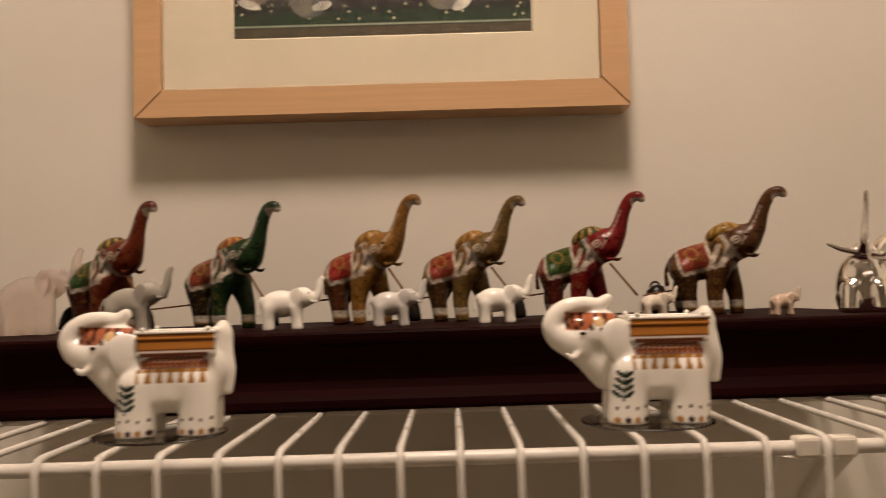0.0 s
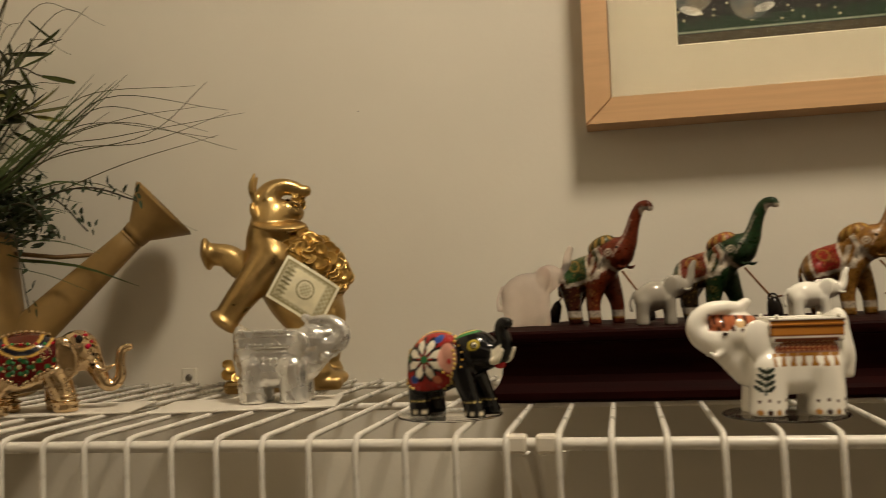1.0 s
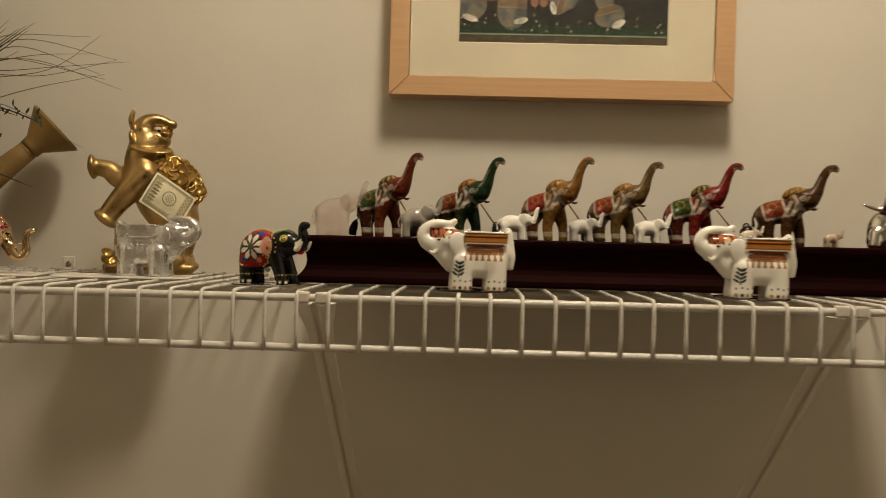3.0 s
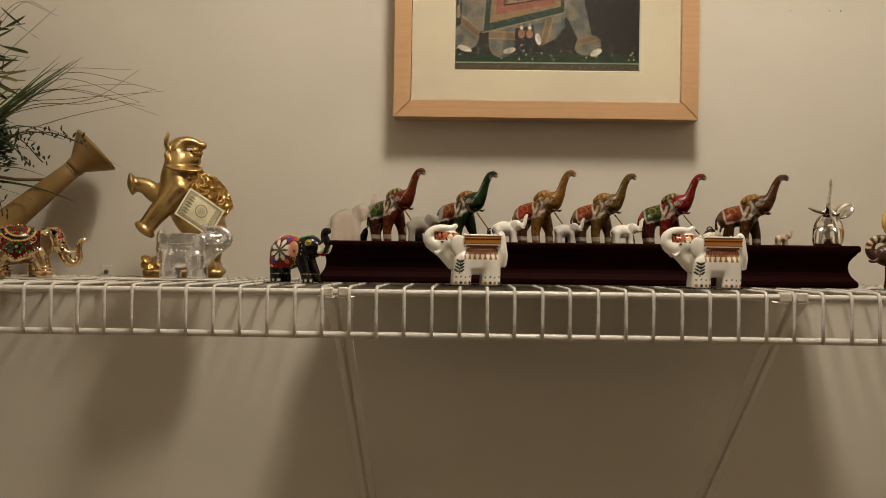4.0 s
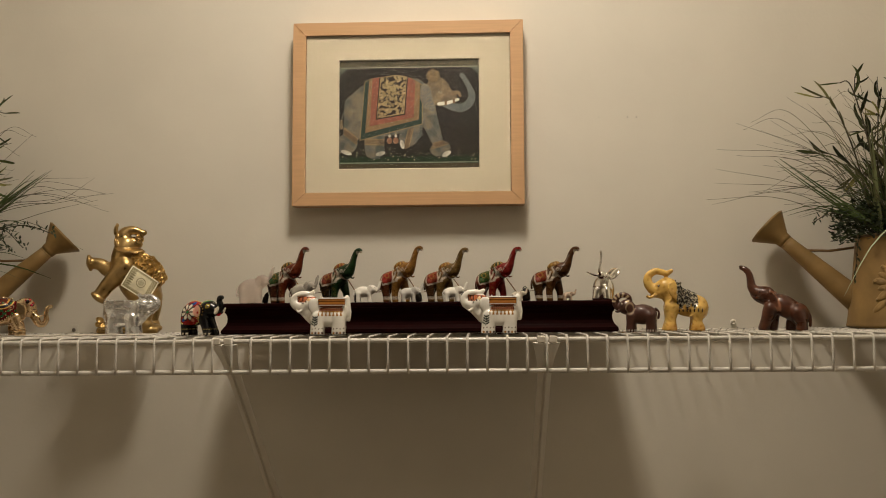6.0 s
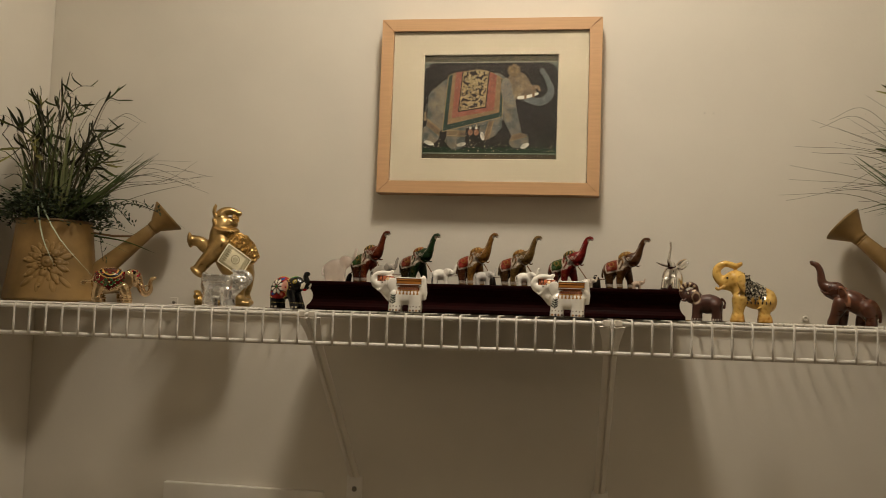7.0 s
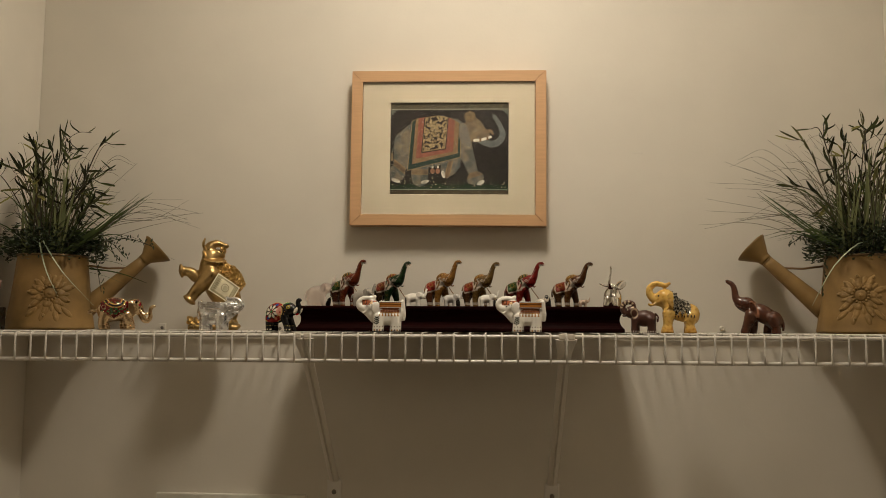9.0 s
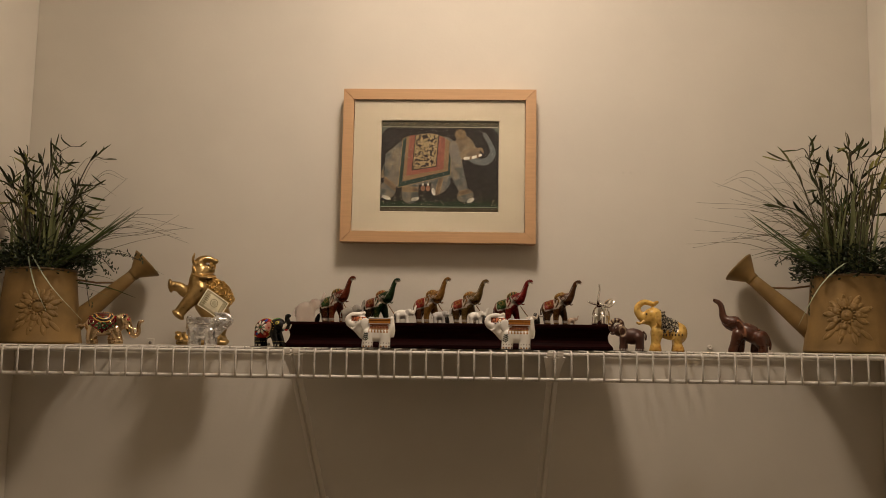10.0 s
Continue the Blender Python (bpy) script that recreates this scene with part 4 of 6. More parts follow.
def plant(m, s, seed):
    """Artificial grasses and leafy stems; s = 1 leans its long wisps to the right."""
    rng = random.Random(seed)
    pl = thing("potted_plant", m, "artificial grass and leafy stems spilling over a watering can", "plant", "plants in the watering cans")
    U = rng.uniform

    def base():
        a, r = U(0, 2 * math.pi), 0.04 * math.sqrt(U(0, 1))
        return np.array([r * math.cos(a), r * math.sin(a), 0.128])

    def lean(p, out, up, a=None, droop=0.0):
        """A curved way from p outwards."""
        a = U(0, 2 * math.pi) if a is None else a
        o = np.array([math.cos(a), math.sin(a) * 0.55, 0])
        q = [p, p + o * out * 0.28 + np.array([0, 0, up * 0.55]), p + o * out * 0.68 + np.array([0, 0, up * 0.95]), p + o * out + np.array([0, 0, up - droop])]
        # nothing reaches through the wall behind
        for k in q:
            k[1] = min(k[1], 0.10)
        return q
    # blades that fan out from the mouth
    def blade(a, ln, az, w):
        """a: lean from upright in radians, ln: length, az: heading."""
        p = base() * np.array([0.8, 0.8, 1])
        out, up = ln * math.sin(abs(a)), ln * math.cos(a)
        V, F = frond(lean(p, out, up, az, 0.06 * ln * abs(a)), w, face=(U(-0.5, 0.5), U(-1, 0.2), U(0, 0.8)))
        mk("blade", V, F, M_BLADE, pl)
    for i in range(46):
        sd = 1 if U(0, 1) < 0.5 else -1
        blade(abs(rng.gauss(0, 0.75)), U(0.08, 0.18), (0 if sd > 0 else math.pi) + U(-0.9, 0.9), U(0.0008, 0.0018))
    # broad dark blades
    for i in range(9):
        p = base() * np.array([0.8, 0.8, 1])
        a, ln = rng.gauss(0, 0.45), U(0.10, 0.2)
        o = np.array([math.sin(a), U(-0.3, 0.2), math.cos(a)]) * ln
        V, F = frond([p, p + o * 0.5 + np.array([0, 0, 0.006]), p + o], U(0.0018, 0.0032))
        mk("broad_blade", V, F, M_LANCE, pl)
    # low blades that lean out on both sides
    for i in range(22):
        blade(U(0.95, 1.35), U(0.09, 0.17), (0 if i % 2 else math.pi) + U(-0.7, 0.7), U(0.0008, 0.0017))
    # a straight sheaf towards the spout
    for i in range(11 if s > 0 else 4):
        p = np.array([U(0.022, 0.036) * s, U(-0.04, -0.02), U(0.126, 0.136)])
        q = np.array([s * U(0.168, 0.19), p[1] + U(-0.006, 0.006), U(0.232, 0.248)])
        q = q if i < 6 else p + (q - p) * U(0.55, 0.85)
        V, F = frond([p, p + (q - p) * 0.5 + np.array([0, 0, U(-0.006, 0.002)]), q], U(0.0010, 0.0018), face=(U(-0.2, 0.2), -1, U(0, 0.4)))
        mk("blade", V, F, M_BLADE, pl)
    # upright pale straps
    for i in range(22):
        p = np.array([U(-0.045, 0.03), U(-0.035, 0.0), 0.128])
        q = p + np.array([U(-0.03, 0.03), U(-0.02, 0.02), U(0.10, 0.20)])
        V, F = frond([p, (p + q) / 2 + np.array([U(-0.004, 0.004), 0, 0]), q], U(0.0018, 0.0034))
        mk("strap_leaf", V, F, M_STRAP, pl, "pale green upright strap leaf")
    # pale folded blades that hang down the front
    if s > 0:
        hang = [[(-0.008, -0.03, 0.172), (0.006, -0.05, 0.156), (0.055, -0.072, 0.10), (0.108, -0.060, 0.042)], [(-0.010, -0.03, 0.170), (0.001, -0.052, 0.150), (0.028, -0.075, 0.10), (0.052, -0.078, 0.058)]]
    else:
        hang = [[(-0.002, -0.035, 0.150), (-0.03, -0.062, 0.150), (-0.08, -0.085, 0.11), (-0.115, -0.08, 0.045)], [(-0.014, -0.03, 0.182), (0.0, -0.05, 0.172), (0.035, -0.072, 0.14), (0.068, -0.08, 0.105)]]
    for path in hang:
        V, F = frond(path, 0.0012)
        mk("bent_blade", V, F, M_PALE, pl, "pale bent blade")
    # wispy grass
    h = Heap()
    for i in range(60 if s > 0 else 70):
        if i < (15 if s > 0 else 42):
            p = base()
            p[2] += U(0, 0.05)
            if s > 0 and i < 9:
                p = np.array([0.03, U(-0.03, 0.0), 0.13])
            e, ln = (U(-0.1, 0.9), U(0.13, 0.25)) if s > 0 else (U(0.12, 1.35), U(0.15, 0.27))
            tip = p + np.array([s * ln * math.cos(e), U(-0.06, 0.05), ln * math.sin(e)])
            q = [p, p + (tip - p) * U(0.4, 0.6) + np.array([0, 0, U(-0.004, 0.036) if s > 0 else U(0.006, 0.045)]), tip + np.array([0, 0, U(-0.012, 0.006) if s > 0 else U(-0.035, 0.0)])]
            if s > 0 and i < 9:
                q = [p, p + np.array([0.08, 0.0, U(0.05, 0.066)]), p + np.array([U(0.13, 0.16), U(-0.02, 0.03), U(0.07, 0.1)]), p + np.array([U(0.19, 0.25), U(-0.02, 0.04), U(0.05, 0.11)])]
            for k in q:
                k[1] = min(k[1], 0.10)
        else:
            q = lean(base(), U(0.02, 0.19), U(0.08, 0.23), None, U(-0.01, 0.03))
        pts = spline(q, 7)
        h.add(tube(pts, [0.0008 * (1 - 0.75 * k / (len(pts) - 1)) for k in range(len(pts))], 3, False))
    tagged(mk("wispy_grass", h.V, h.F, M_WISP, pl, "fine dry grass wisps"), kind="stuff")
    # branched stems with narrow leaves that turn upwards
    for i in range(24):
        p = base()
        a = U(0, 2 * math.pi)
        up = U(0.10, 0.225 if s > 0 else 0.24)
        pts = spline(lean(p, U(0.03, 0.15) * (1.0 if up < 0.17 else 0.65), up, a, U(-0.01, 0.02)), 6)
        h = Heap()
        h.add(tube(pts, [0.0013 - 0.0006 * k / (len(pts) - 1) for k in range(len(pts))], 5), 1)

        def leaf(c, l, w, on=None):
            b = U(0, 2 * math.pi)
            o = np.array([math.cos(b), 0.6 * math.sin(b), U(0.3, 1.6)])
            if on is not None:
                o = unit(on) * 2.2 + 0.6 * o
            o = unit(o) * l
            bow = np.array([math.cos(b), 0.6 * math.sin(b), 0]) * l * U(-0.1, 0.32)
            h.add(frond([c, c + o * 0.4 + bow, c + o * 0.8 + bow * 0.8, c + o], w, 0.5, n=9, face=(U(-0.7, 0.7), -1, U(-0.3, 0.7))), 0)
        for k in range(6, len(pts) - 2):
            if U(0, 1) < 0.46:
                leaf(pts[k], U(0.020, 0.042), U(0.0016, 0.0030), (pts[k] - pts[k - 1]) * (0.0 if k % 3 == 0 else 1.0))
        leaf(pts[-1], U(0.018, 0.034), U(0.0013, 0.0023), pts[-1] - pts[-3])
        # side twig that arches out
        if i % 2:
            k = len(pts) // 2 + 2
            b = U(0, 2 * math.pi)
            o = np.array([math.cos(b), 0.5 * math.sin(b), 0])
            ln = U(0.03, 0.07)
            tw = spline([pts[k], pts[k] + o * ln * 0.5 + np.array([0, 0, ln * 0.35]), pts[k] + o * ln + np.array([0, 0, ln * U(0.1, 0.5)])], 5)
            tw[:, 1] = np.minimum(tw[:, 1], 0.10)
            h.add(tube(tw, 0.0005, 4), 1)
            for c in tw[3::3]:
                leaf(c, U(0.016, 0.03), U(0.0009, 0.0018))
        if i % 4 == 0:
            h.add(lathe_at(pts[-1], 0.0018), 1)
        mk("leafy_stem", h.V, h.F, [M_YELLOWLEAF if i % (5 if s > 0 else 2) == 0 else M_LANCE, M_STEM], pl, mi=h.m)
    # dense small leaves low down
    h = Heap()
    for i in range(2100):
        a, r = U(0, 2 * math.pi), 0.080 * U(0, 1) ** 0.6
        z = 0.132 + U(0, 0.062) * (1 - (r / 0.1) ** 2) + (U(-0.012, 0.02) if r > 0.05 else 0)
        c = np.array([r * math.cos(a) * 1.12, min(r * math.sin(a) * 0.95, 0.1), z])
        al = unit([math.cos(a) + U(-0.9, 0.9), math.sin(a) + U(-0.9, 0.9), U(-0.4, 0.9)])
        h.add(oval(c, al, unit(np.cross(al, [U(-1, 1), U(-1, 1), 1.0])), U(0.006, 0.012), U(0.0016, 0.0032)))
    for i in range(70):
        q = lean(base(), U(0.03, 0.08), U(0.02, 0.09), None, U(0, 0.02))
        pts = spline(q, 3)
        h.add(tube(pts, 0.0007, 3, False))
    tagged(mk("low_foliage", h.V, h.F, M_LEAF, pl, "dense small dark leaves"), kind="stuff")
    # trailing vines towards the spout
    for out, up, dr, a in ((0.15, 0.035, 0.015, 0.05), (0.12, 0.02, 0.03, -0.4), (0.075, 0.02, 0.085, -0.3), (0.10, 0.03, 0.03, 0.3), (0.09, 0.01, 0.03, 2.8), (0.11, 0.03, 0.02, 3.4))[:: 1 if s > 0 else 2]:
        out *= 1 if s > 0 else 0.62
        a = a if s > 0 else math.pi - a
        p = np.array([0.03 * math.cos(a), 0.02 * math.sin(a), 0.133])
        pts = spline(lean(p, out, up, a, dr), 6)
        h = Heap()
        h.add(tube(pts, 0.0007, 4), 1)
        for k in range(5, len(pts)):
            for sd in (-1, 1):
                b = unit([U(-0.6, 0.6), U(-0.6, 0.3), sd * U(0.4, 1)])
                h.add(oval(pts[k] + U(0, 0.004), b, unit(np.cross(b, [U(-0.4, 0.4), 1.0, U(-0.4, 0.4)])), U(0.006, 0.0095), U(0.0011, 0.0017)))
        mk("trailing_vine", h.V, h.F, [M_LEAF, M_STEM], pl, mi=h.m)
    return pl


CAN_L, CAN_R = pose(-0.712, 0.540, deck(-0.712)), pose(0.724, 0.540, deck(0.724))
watering_can(CAN_L, 1)
watering_can(CAN_R, -1)
plant(CAN_L, 1, 11)
plant(CAN_R, -1, 23)

# ---- cards and coasters under the figurines ----
for lo, hi, m in (((-0.058, -0.034), (0.058, 0.034), pose(-0.405, 0.468, deck(-0.405), 0, 0, 14)), ((-0.055, -0.032), (0.055, 0.032), pose(-0.535, 0.452, deck(-0.535), 0, 0, 14))):
    c = from_bm("paper_card", box((*lo, 0), (*hi, 0.0012), 0.0003, 1), M_CARD)
    c.matrix_basis = m
    tagged(c, "blank white card lying on the wire shelf", "card", "cards under figurines")
CARD = 0.0014


def coaster(x, y, r):
    V, F = lathe([(r - 0.0005, 0), (r, 0.0002), (r, 0.0008), (r - 0.0004, 0.0011), (r - 0.001, 0.001), (r - 0.0014, 0.0008)], 48)
    c = mk("coaster", V, F, M_COASTER)
    c.location = (x, y, deck(x))
    tagged(c, "round clear plastic coaster under a figurine", "coaster", "clear coasters")


COAST = 0.0009
coaster(-0.086, 0.388, 0.030)
coaster(0.137, 0.384, 0.030)
coaster(-0.258, 0.402, 0.029)
coaster(0.322, 0.398, 0.028)

# ---- figurines ----
WHITE, BLACK = np.array(C(240, 236, 226)), np.array(C(9, 9, 11))


def row_elephant(x, y, yaw, tall, skin, cloth, rim, cap, legs, first=False, last=False, bell=1.0):
    """Painted wooden elephant with raised trunk, 82 mm high; forward is x."""
    S = [(ELL((-5, 0, 36), (19, 12, 12.5), (0, -10, 0)), 3)]
    S += [(ELL((-17, 0, 32), (9.5, 10.5, 12)), 5)]
    S += [(ELL((6, 0, 39), (12, 11.5, 13)), 4)]
    S += [(ELL((18, 0, 48), (13.5, 11.5, 11.5), (0, -34, 0)), 3)]
    # padded cap over neck and brow
    S += [(ELL((8, 0, 54.5), (11, 9.5, 6.6), (0, -26, 0)), 0.8)]
    S += [(TUB([(23, 0, 49), (28.5, 0, 56), (31.5, 0, 64), (34.5, 0, 72.5), (38.5, 0, 79), (43.5, 0, 80.5), (45.8, 0, 78.5)], [8.6, 6.2, 4.7, 4.1, 3.7, 3.3, 2.6]), 2.5)]
    for sy in (1, -1):
        hx, fx = -17 - 4 * sy, 9.5 + 4.5 * sy
        S += [(TUB([(-15, 6.5 * sy, 30), (hx, 7.4 * sy, 14), (hx + 1.5, 7.6 * sy, 2)], [9, 5.6, 4.8]), 2.5)]
        S += [(TUB([(7, 6.5 * sy, 34), (fx - 1, 8.2 * sy, 16), (fx, 8.6 * sy, 2)], [8.5, 5.2, 4.5]), 2.2)]
        S += [(ELL((8.5, 11.6 * sy, 44), (6.2, 1.8, 10), (0, 26, 14 * sy)), 1.0)]
        S += [(TUB([(21, 5 * sy, 41), (26, 6.5 * sy, 38.5), (30, 6.5 * sy, 40)], [1.3, 1.1, 0.6], 3), 0.8)]
    S += [(TUB([(-25, 0, 38), (-28.5, 0, 30), (-28, 0, 21)], [1.4, 1.1, 1.6], 3), 1)]
    S += [(BOX((0, 0, -5), (60, 40, 5), 0), -1)]
    V, F = grow(S, 1.1)
    X, Y, Z = V.T
    n1 = np.sin(X * 2.1 + Y) * np.sin(Z * 2.3) * np.sin(Y * 2.2)
    col = np.tile(np.array(skin), (len(V), 1))
    col = lerp(col, legs, inside(X, -40, -1) * inside(Z, -1, 28, 2))
    # saddle cloth with a silver rim
    side = (X + 4) * 0.9 + (Z - 36) * 0.35
    c1 = inside(side, -13, 8) * inside(Z, 29 + 0.25 * X, 90)
    col = lerp(col, rim, c1)
    c2 = inside(side, -11, 6) * inside(Z, 31.5 + 0.25 * X, 90)
    col = lerp(col, cloth, c2)
    col = lerp(col, np.array(C(180, 150, 80)), c2 * inside(np.hypot(side + 3, Z - 41), 3.2, 4.2))
    # neck band, cap, harness, anklets
    GOLDL, PALE = np.array((0.62, 0.42, 0.13)), np.array((0.85, 0.85, 1.0))
    speck = np.sin(X * 3.1 + 2 * np.sin(Z * 1.7)) * np.sin(Z * 3.3 + 2 * np.sin(Y * 1.9))
    nk = X * 0.8 + (Z - 45) * 0.5
    col = lerp(col, cap, inside(nk, 7.5, 12) * inside(Z, 40, 64))
    col = lerp(col, rim, 0.9 * inside(nk, 10.2, 13.0, 0.6) * inside(Z, 30, 54))
    col = lerp(col, GOLDL, inside(nk, 10.6, 12.2, 0.6) * inside(Z, 54, 64))
    capm = inside(Z - 0.42 * (X - 8), 53.2, 80) * inside(X, -6, 19)
    col = lerp(col, cap, capm)
    col = lerp(col, GOLDL, capm * inside(np.sin(np.arctan2(Y, X - 8) * 11), 0.3, 2, 0.5))
    eye = np.hypot((X - 18.5) * 0.9, Z - 49.5)
    col = lerp(col, PALE, inside(eye, -1, 2.6, 0.5) * (np.abs(Y) > 6))
    col = lerp(col, np.array(skin), inside(eye, 1.0, 1.7, 0.4) * (np.abs(Y) > 6))
    har = np.abs(X - 5 - 0.36 * (Z - 28))
    col = lerp(col, rim, inside(Z, 31, 47) * inside(har, 1.4, 5.2) * (np.abs(Y) > 6) * (0.88 + 0.12 * np.sin(Z * 2.4)))
    col = lerp(col, rim, 0.8 * inside(Z, 4.6, 9))
    col = lerp(col, rim, 0.75 * inside(np.abs(Z - 31 - 0.9 * (X - 6)), -1, 2.0) * inside(X, 6, 19) * (np.abs(Y) > 3))
    col = lerp(col, GOLDL, 0.5 * inside(Z, 4, 5))
    col = lerp(col, rim, inside(X - 0.45 * (Z - 40), 18, 20) * inside(Z, 46, 72) * inside(speck, -0.2, 2, 0.4) * 0.45)
    col = lerp(col, PALE, inside(Z, 73, 79) * inside(X, 39.5, 60))
    col = lerp(col, GOLDL, 0.35 * inside(speck, 0.6, 2, 0.3) * inside(X, -40, 9) * inside(Z, 12, 60))
    col = lerp(col, np.array(C(60, 26, 14)), 0.35 * inside(-speck, 0.5, 2, 0.3))
    col = lerp(col, np.tile(col.mean(1)[:, None], (1, 3)), np.full(len(col), 0.08))
    col = col * (0.70 + 0.2 * np.clip(n1 + 0.4 * np.sin(X * 0.9) * np.sin(Z * 0.8), -1, 1))[:, None] * np.array([0.98, 0.86, 0.60])
    f = Fig()
    f.add(V, F, col)
    for sy in (1, -1):
        f.ball((24.5, 9.0 * sy, 52.5), 1.1, C(14, 10, 8), n=8)
    # thin twigs that link each one to the dark bell before it
    TW, DK = C(120, 78, 40), C(24, 17, 13)
    if first:
        V, F = tube(spline([(-19, -3, 26), (-25, -5, 18), (-27, -6, 15)], 4), 0.7, 6)
        f.add(V, F, TW)
        V, F = tube([(-26, -6, 17), (-27, -6, 14), (-29, -6, 9), (-31, -6, 2)], [1.0, 3.2, 4.2, 4.6], 10)
        f.add(V, F, DK)
    else:
        V, F = tube([(-21, -4, 17), (-33, -38, 14)], 0.65, 6)
        f.add(V, F, TW)
    if not last:
        V, F = tube([(24, -2, 36), (33, -3, 25), (42, -4, 14)], 0.75, 6)
        f.add(V, F, TW)
        # a fuller bell stands a little further off
        bx, by = (42, -4) if bell == 1 else (52, 2)
        V, F = tube([(bx - 1, by, 3 + 11.5 * bell), (bx, by, 3 + 10.5 * bell), (bx + 0.6, by, 2 + 8 * bell), (bx + 1.2, by, 4), (bx + 1.5, by, 1.5)], [1.6 * bell, 3.8 * bell, 4.6 * bell, 5.0 * bell, 4.4 * bell], 14)
        f.add(V, F, DK)
        V, F = tube([(bx + 3 * math.cos(t), by, 3 + 11.5 * bell + 3 * math.sin(t)) for t in np.linspace(-0.6, 3.8, 9)], 0.7, 6)
        f.add(V, F, DK)
    for k in range(len(f.V)):
        f.V[k] = f.V[k] * np.array([1.012, 1.012, tall / 0.0831])
    return f.done("elephant_figurine", [M_MATTE], pose(x, y, on_ledge(x), 0, 0, yaw), "painted wooden elephant with raised trunk and decorated saddle cloth", group="row of painted elephants")


SILVER = np.array((0.80, 0.80, 0.95))
ROW = [
    (-0.1425, 0.541, 1.557, C(120, 47, 21), C(34, 84, 44), C(60, 70, 40), C(70, 26, 20)),
    (-0.0615, 0.535, 1.554, C(28, 66, 40), C(130, 48, 34), C(150, 70, 40), C(40, 30, 20)),
    (0.0275, 0.551, 1.558, C(158, 116, 54), C(168, 30, 36), C(150, 104, 40), C(96, 52, 34)),
    (0.0955, 0.549, 1.555, C(124, 101, 58), C(158, 52, 40), C(160, 110, 48), C(84, 56, 34)),
    (0.1742, 0.552, 1.556, C(142, 18, 26), C(40, 92, 44), C(40, 70, 36), C(90, 24, 26)),
    (0.2575, 0.528, 1.554, C(94, 58, 27), C(150, 48, 36), C(150, 112, 40), C(76, 48, 27)),
]
LABELS = ["red-brown", "dark green", "ochre yellow", "olive grey", "crimson", "dark brown"]
for (tx, ty, tz, skin, cloth, cap, legs), word in zip(ROW, LABELS):
    yaw = -28
    o = row_elephant(tx - 0.0445 * math.cos(radians(yaw)), ty - 0.0445 * math.sin(radians(yaw)), yaw, tz - on_ledge(tx), skin, cloth, SILVER, np.array(cap), legs, word == LABELS[0], word == LABELS[-1], 1.45 if word == "crimson" else 1.0)
    o["label"] = f"{word} painted wooden elephant with raised trunk, on the dark ledge"


def planter_solids():
    """Elephant with a square basket on its back and a trunk curled over; forward is x."""
    S = [(BOX((-10, 0, 26), (19, 14.5, 16), 9), 3)]
    S += [(ELL((-26, 0, 32), (10, 12, 15)), 5)]
    S += [(ELL((8, 0, 30), (11, 13, 16), (0, 20, 0)), 5)]
    S += [(ELL((22, 0, 42), (13.5, 10.5, 11), (0, 25, 0)), 5)]
    S += [(TUB([(30, 0, 38), (38, 0, 40), (43, 0, 44.5), (42, 0, 50.5), (36, 0, 54.8), (28, 0, 56), (21, 0, 55.6), (16.5, 0, 58.5)], [8, 6.8, 5.8, 5.1, 4.6, 4.2, 3.8, 2.8]), 2.5), (ELL((23, 0, 47), (8, 7.5, 5)), 2.5)]
    S += [(TUB([(40, 0, 40), (30, 0, 34), (17, 0, 24)], [5, 7, 10], 4), 4)]
    S += [(ELL((31, 0, 46.5), (8, 6.5, 5)), 1.5), (ELL((-31, 0, 45), (5, 7.5, 9.5)), 3)]
    for sy in (1, -1):
        for x0 in (9.5, -20):
            S += [(TUB([(x0 * 0.96, 8 * sy, 24), (x0, 8.4 * sy, 12), (x0 + 0.5, 8.6 * sy, 2)], [10, 9.6, 9.8]), 2.5)]
        S += [(ELL((12.5, 11.8 * sy, 38), (9.5, 2.6, 12), (0, 25, 16 * sy)), 1.5)]
        S += [(TUB([(30, 6 * sy, 35), (35, 8 * sy, 31), (38, 8.5 * sy, 33)], [1.8, 1.6, 0.8], 3), 1)]
    S += [(BOX((-10.5, 0, 44), (18.5, 15.2, 6.2), 1.2), 0.6)]
    S += [(BOX((-10.5, 0, 49.4), (19.3, 16, 1.1), 0.8), 0.4)]
    S += [(BOX((-10.5, 0, 46.6), (19, 15.7, 0.9), 0.6), 0.3)]
    S += [(BOX((-29.5, 0, 46), (2.6, 8, 6), 2), 2)]
    S += [(TUB([(-33, 3, 40), (-35.5, 4, 30), (-34, 4, 20)], [2, 1.7, 2.2], 3), 4)]
    S += [(BOX((-10.5, 0, 52), (15.5, 12.5, 5), 1), -1)]
    S += [(BOX((0, 0, -6), (70, 40, 6), 0), -1)]
    return S


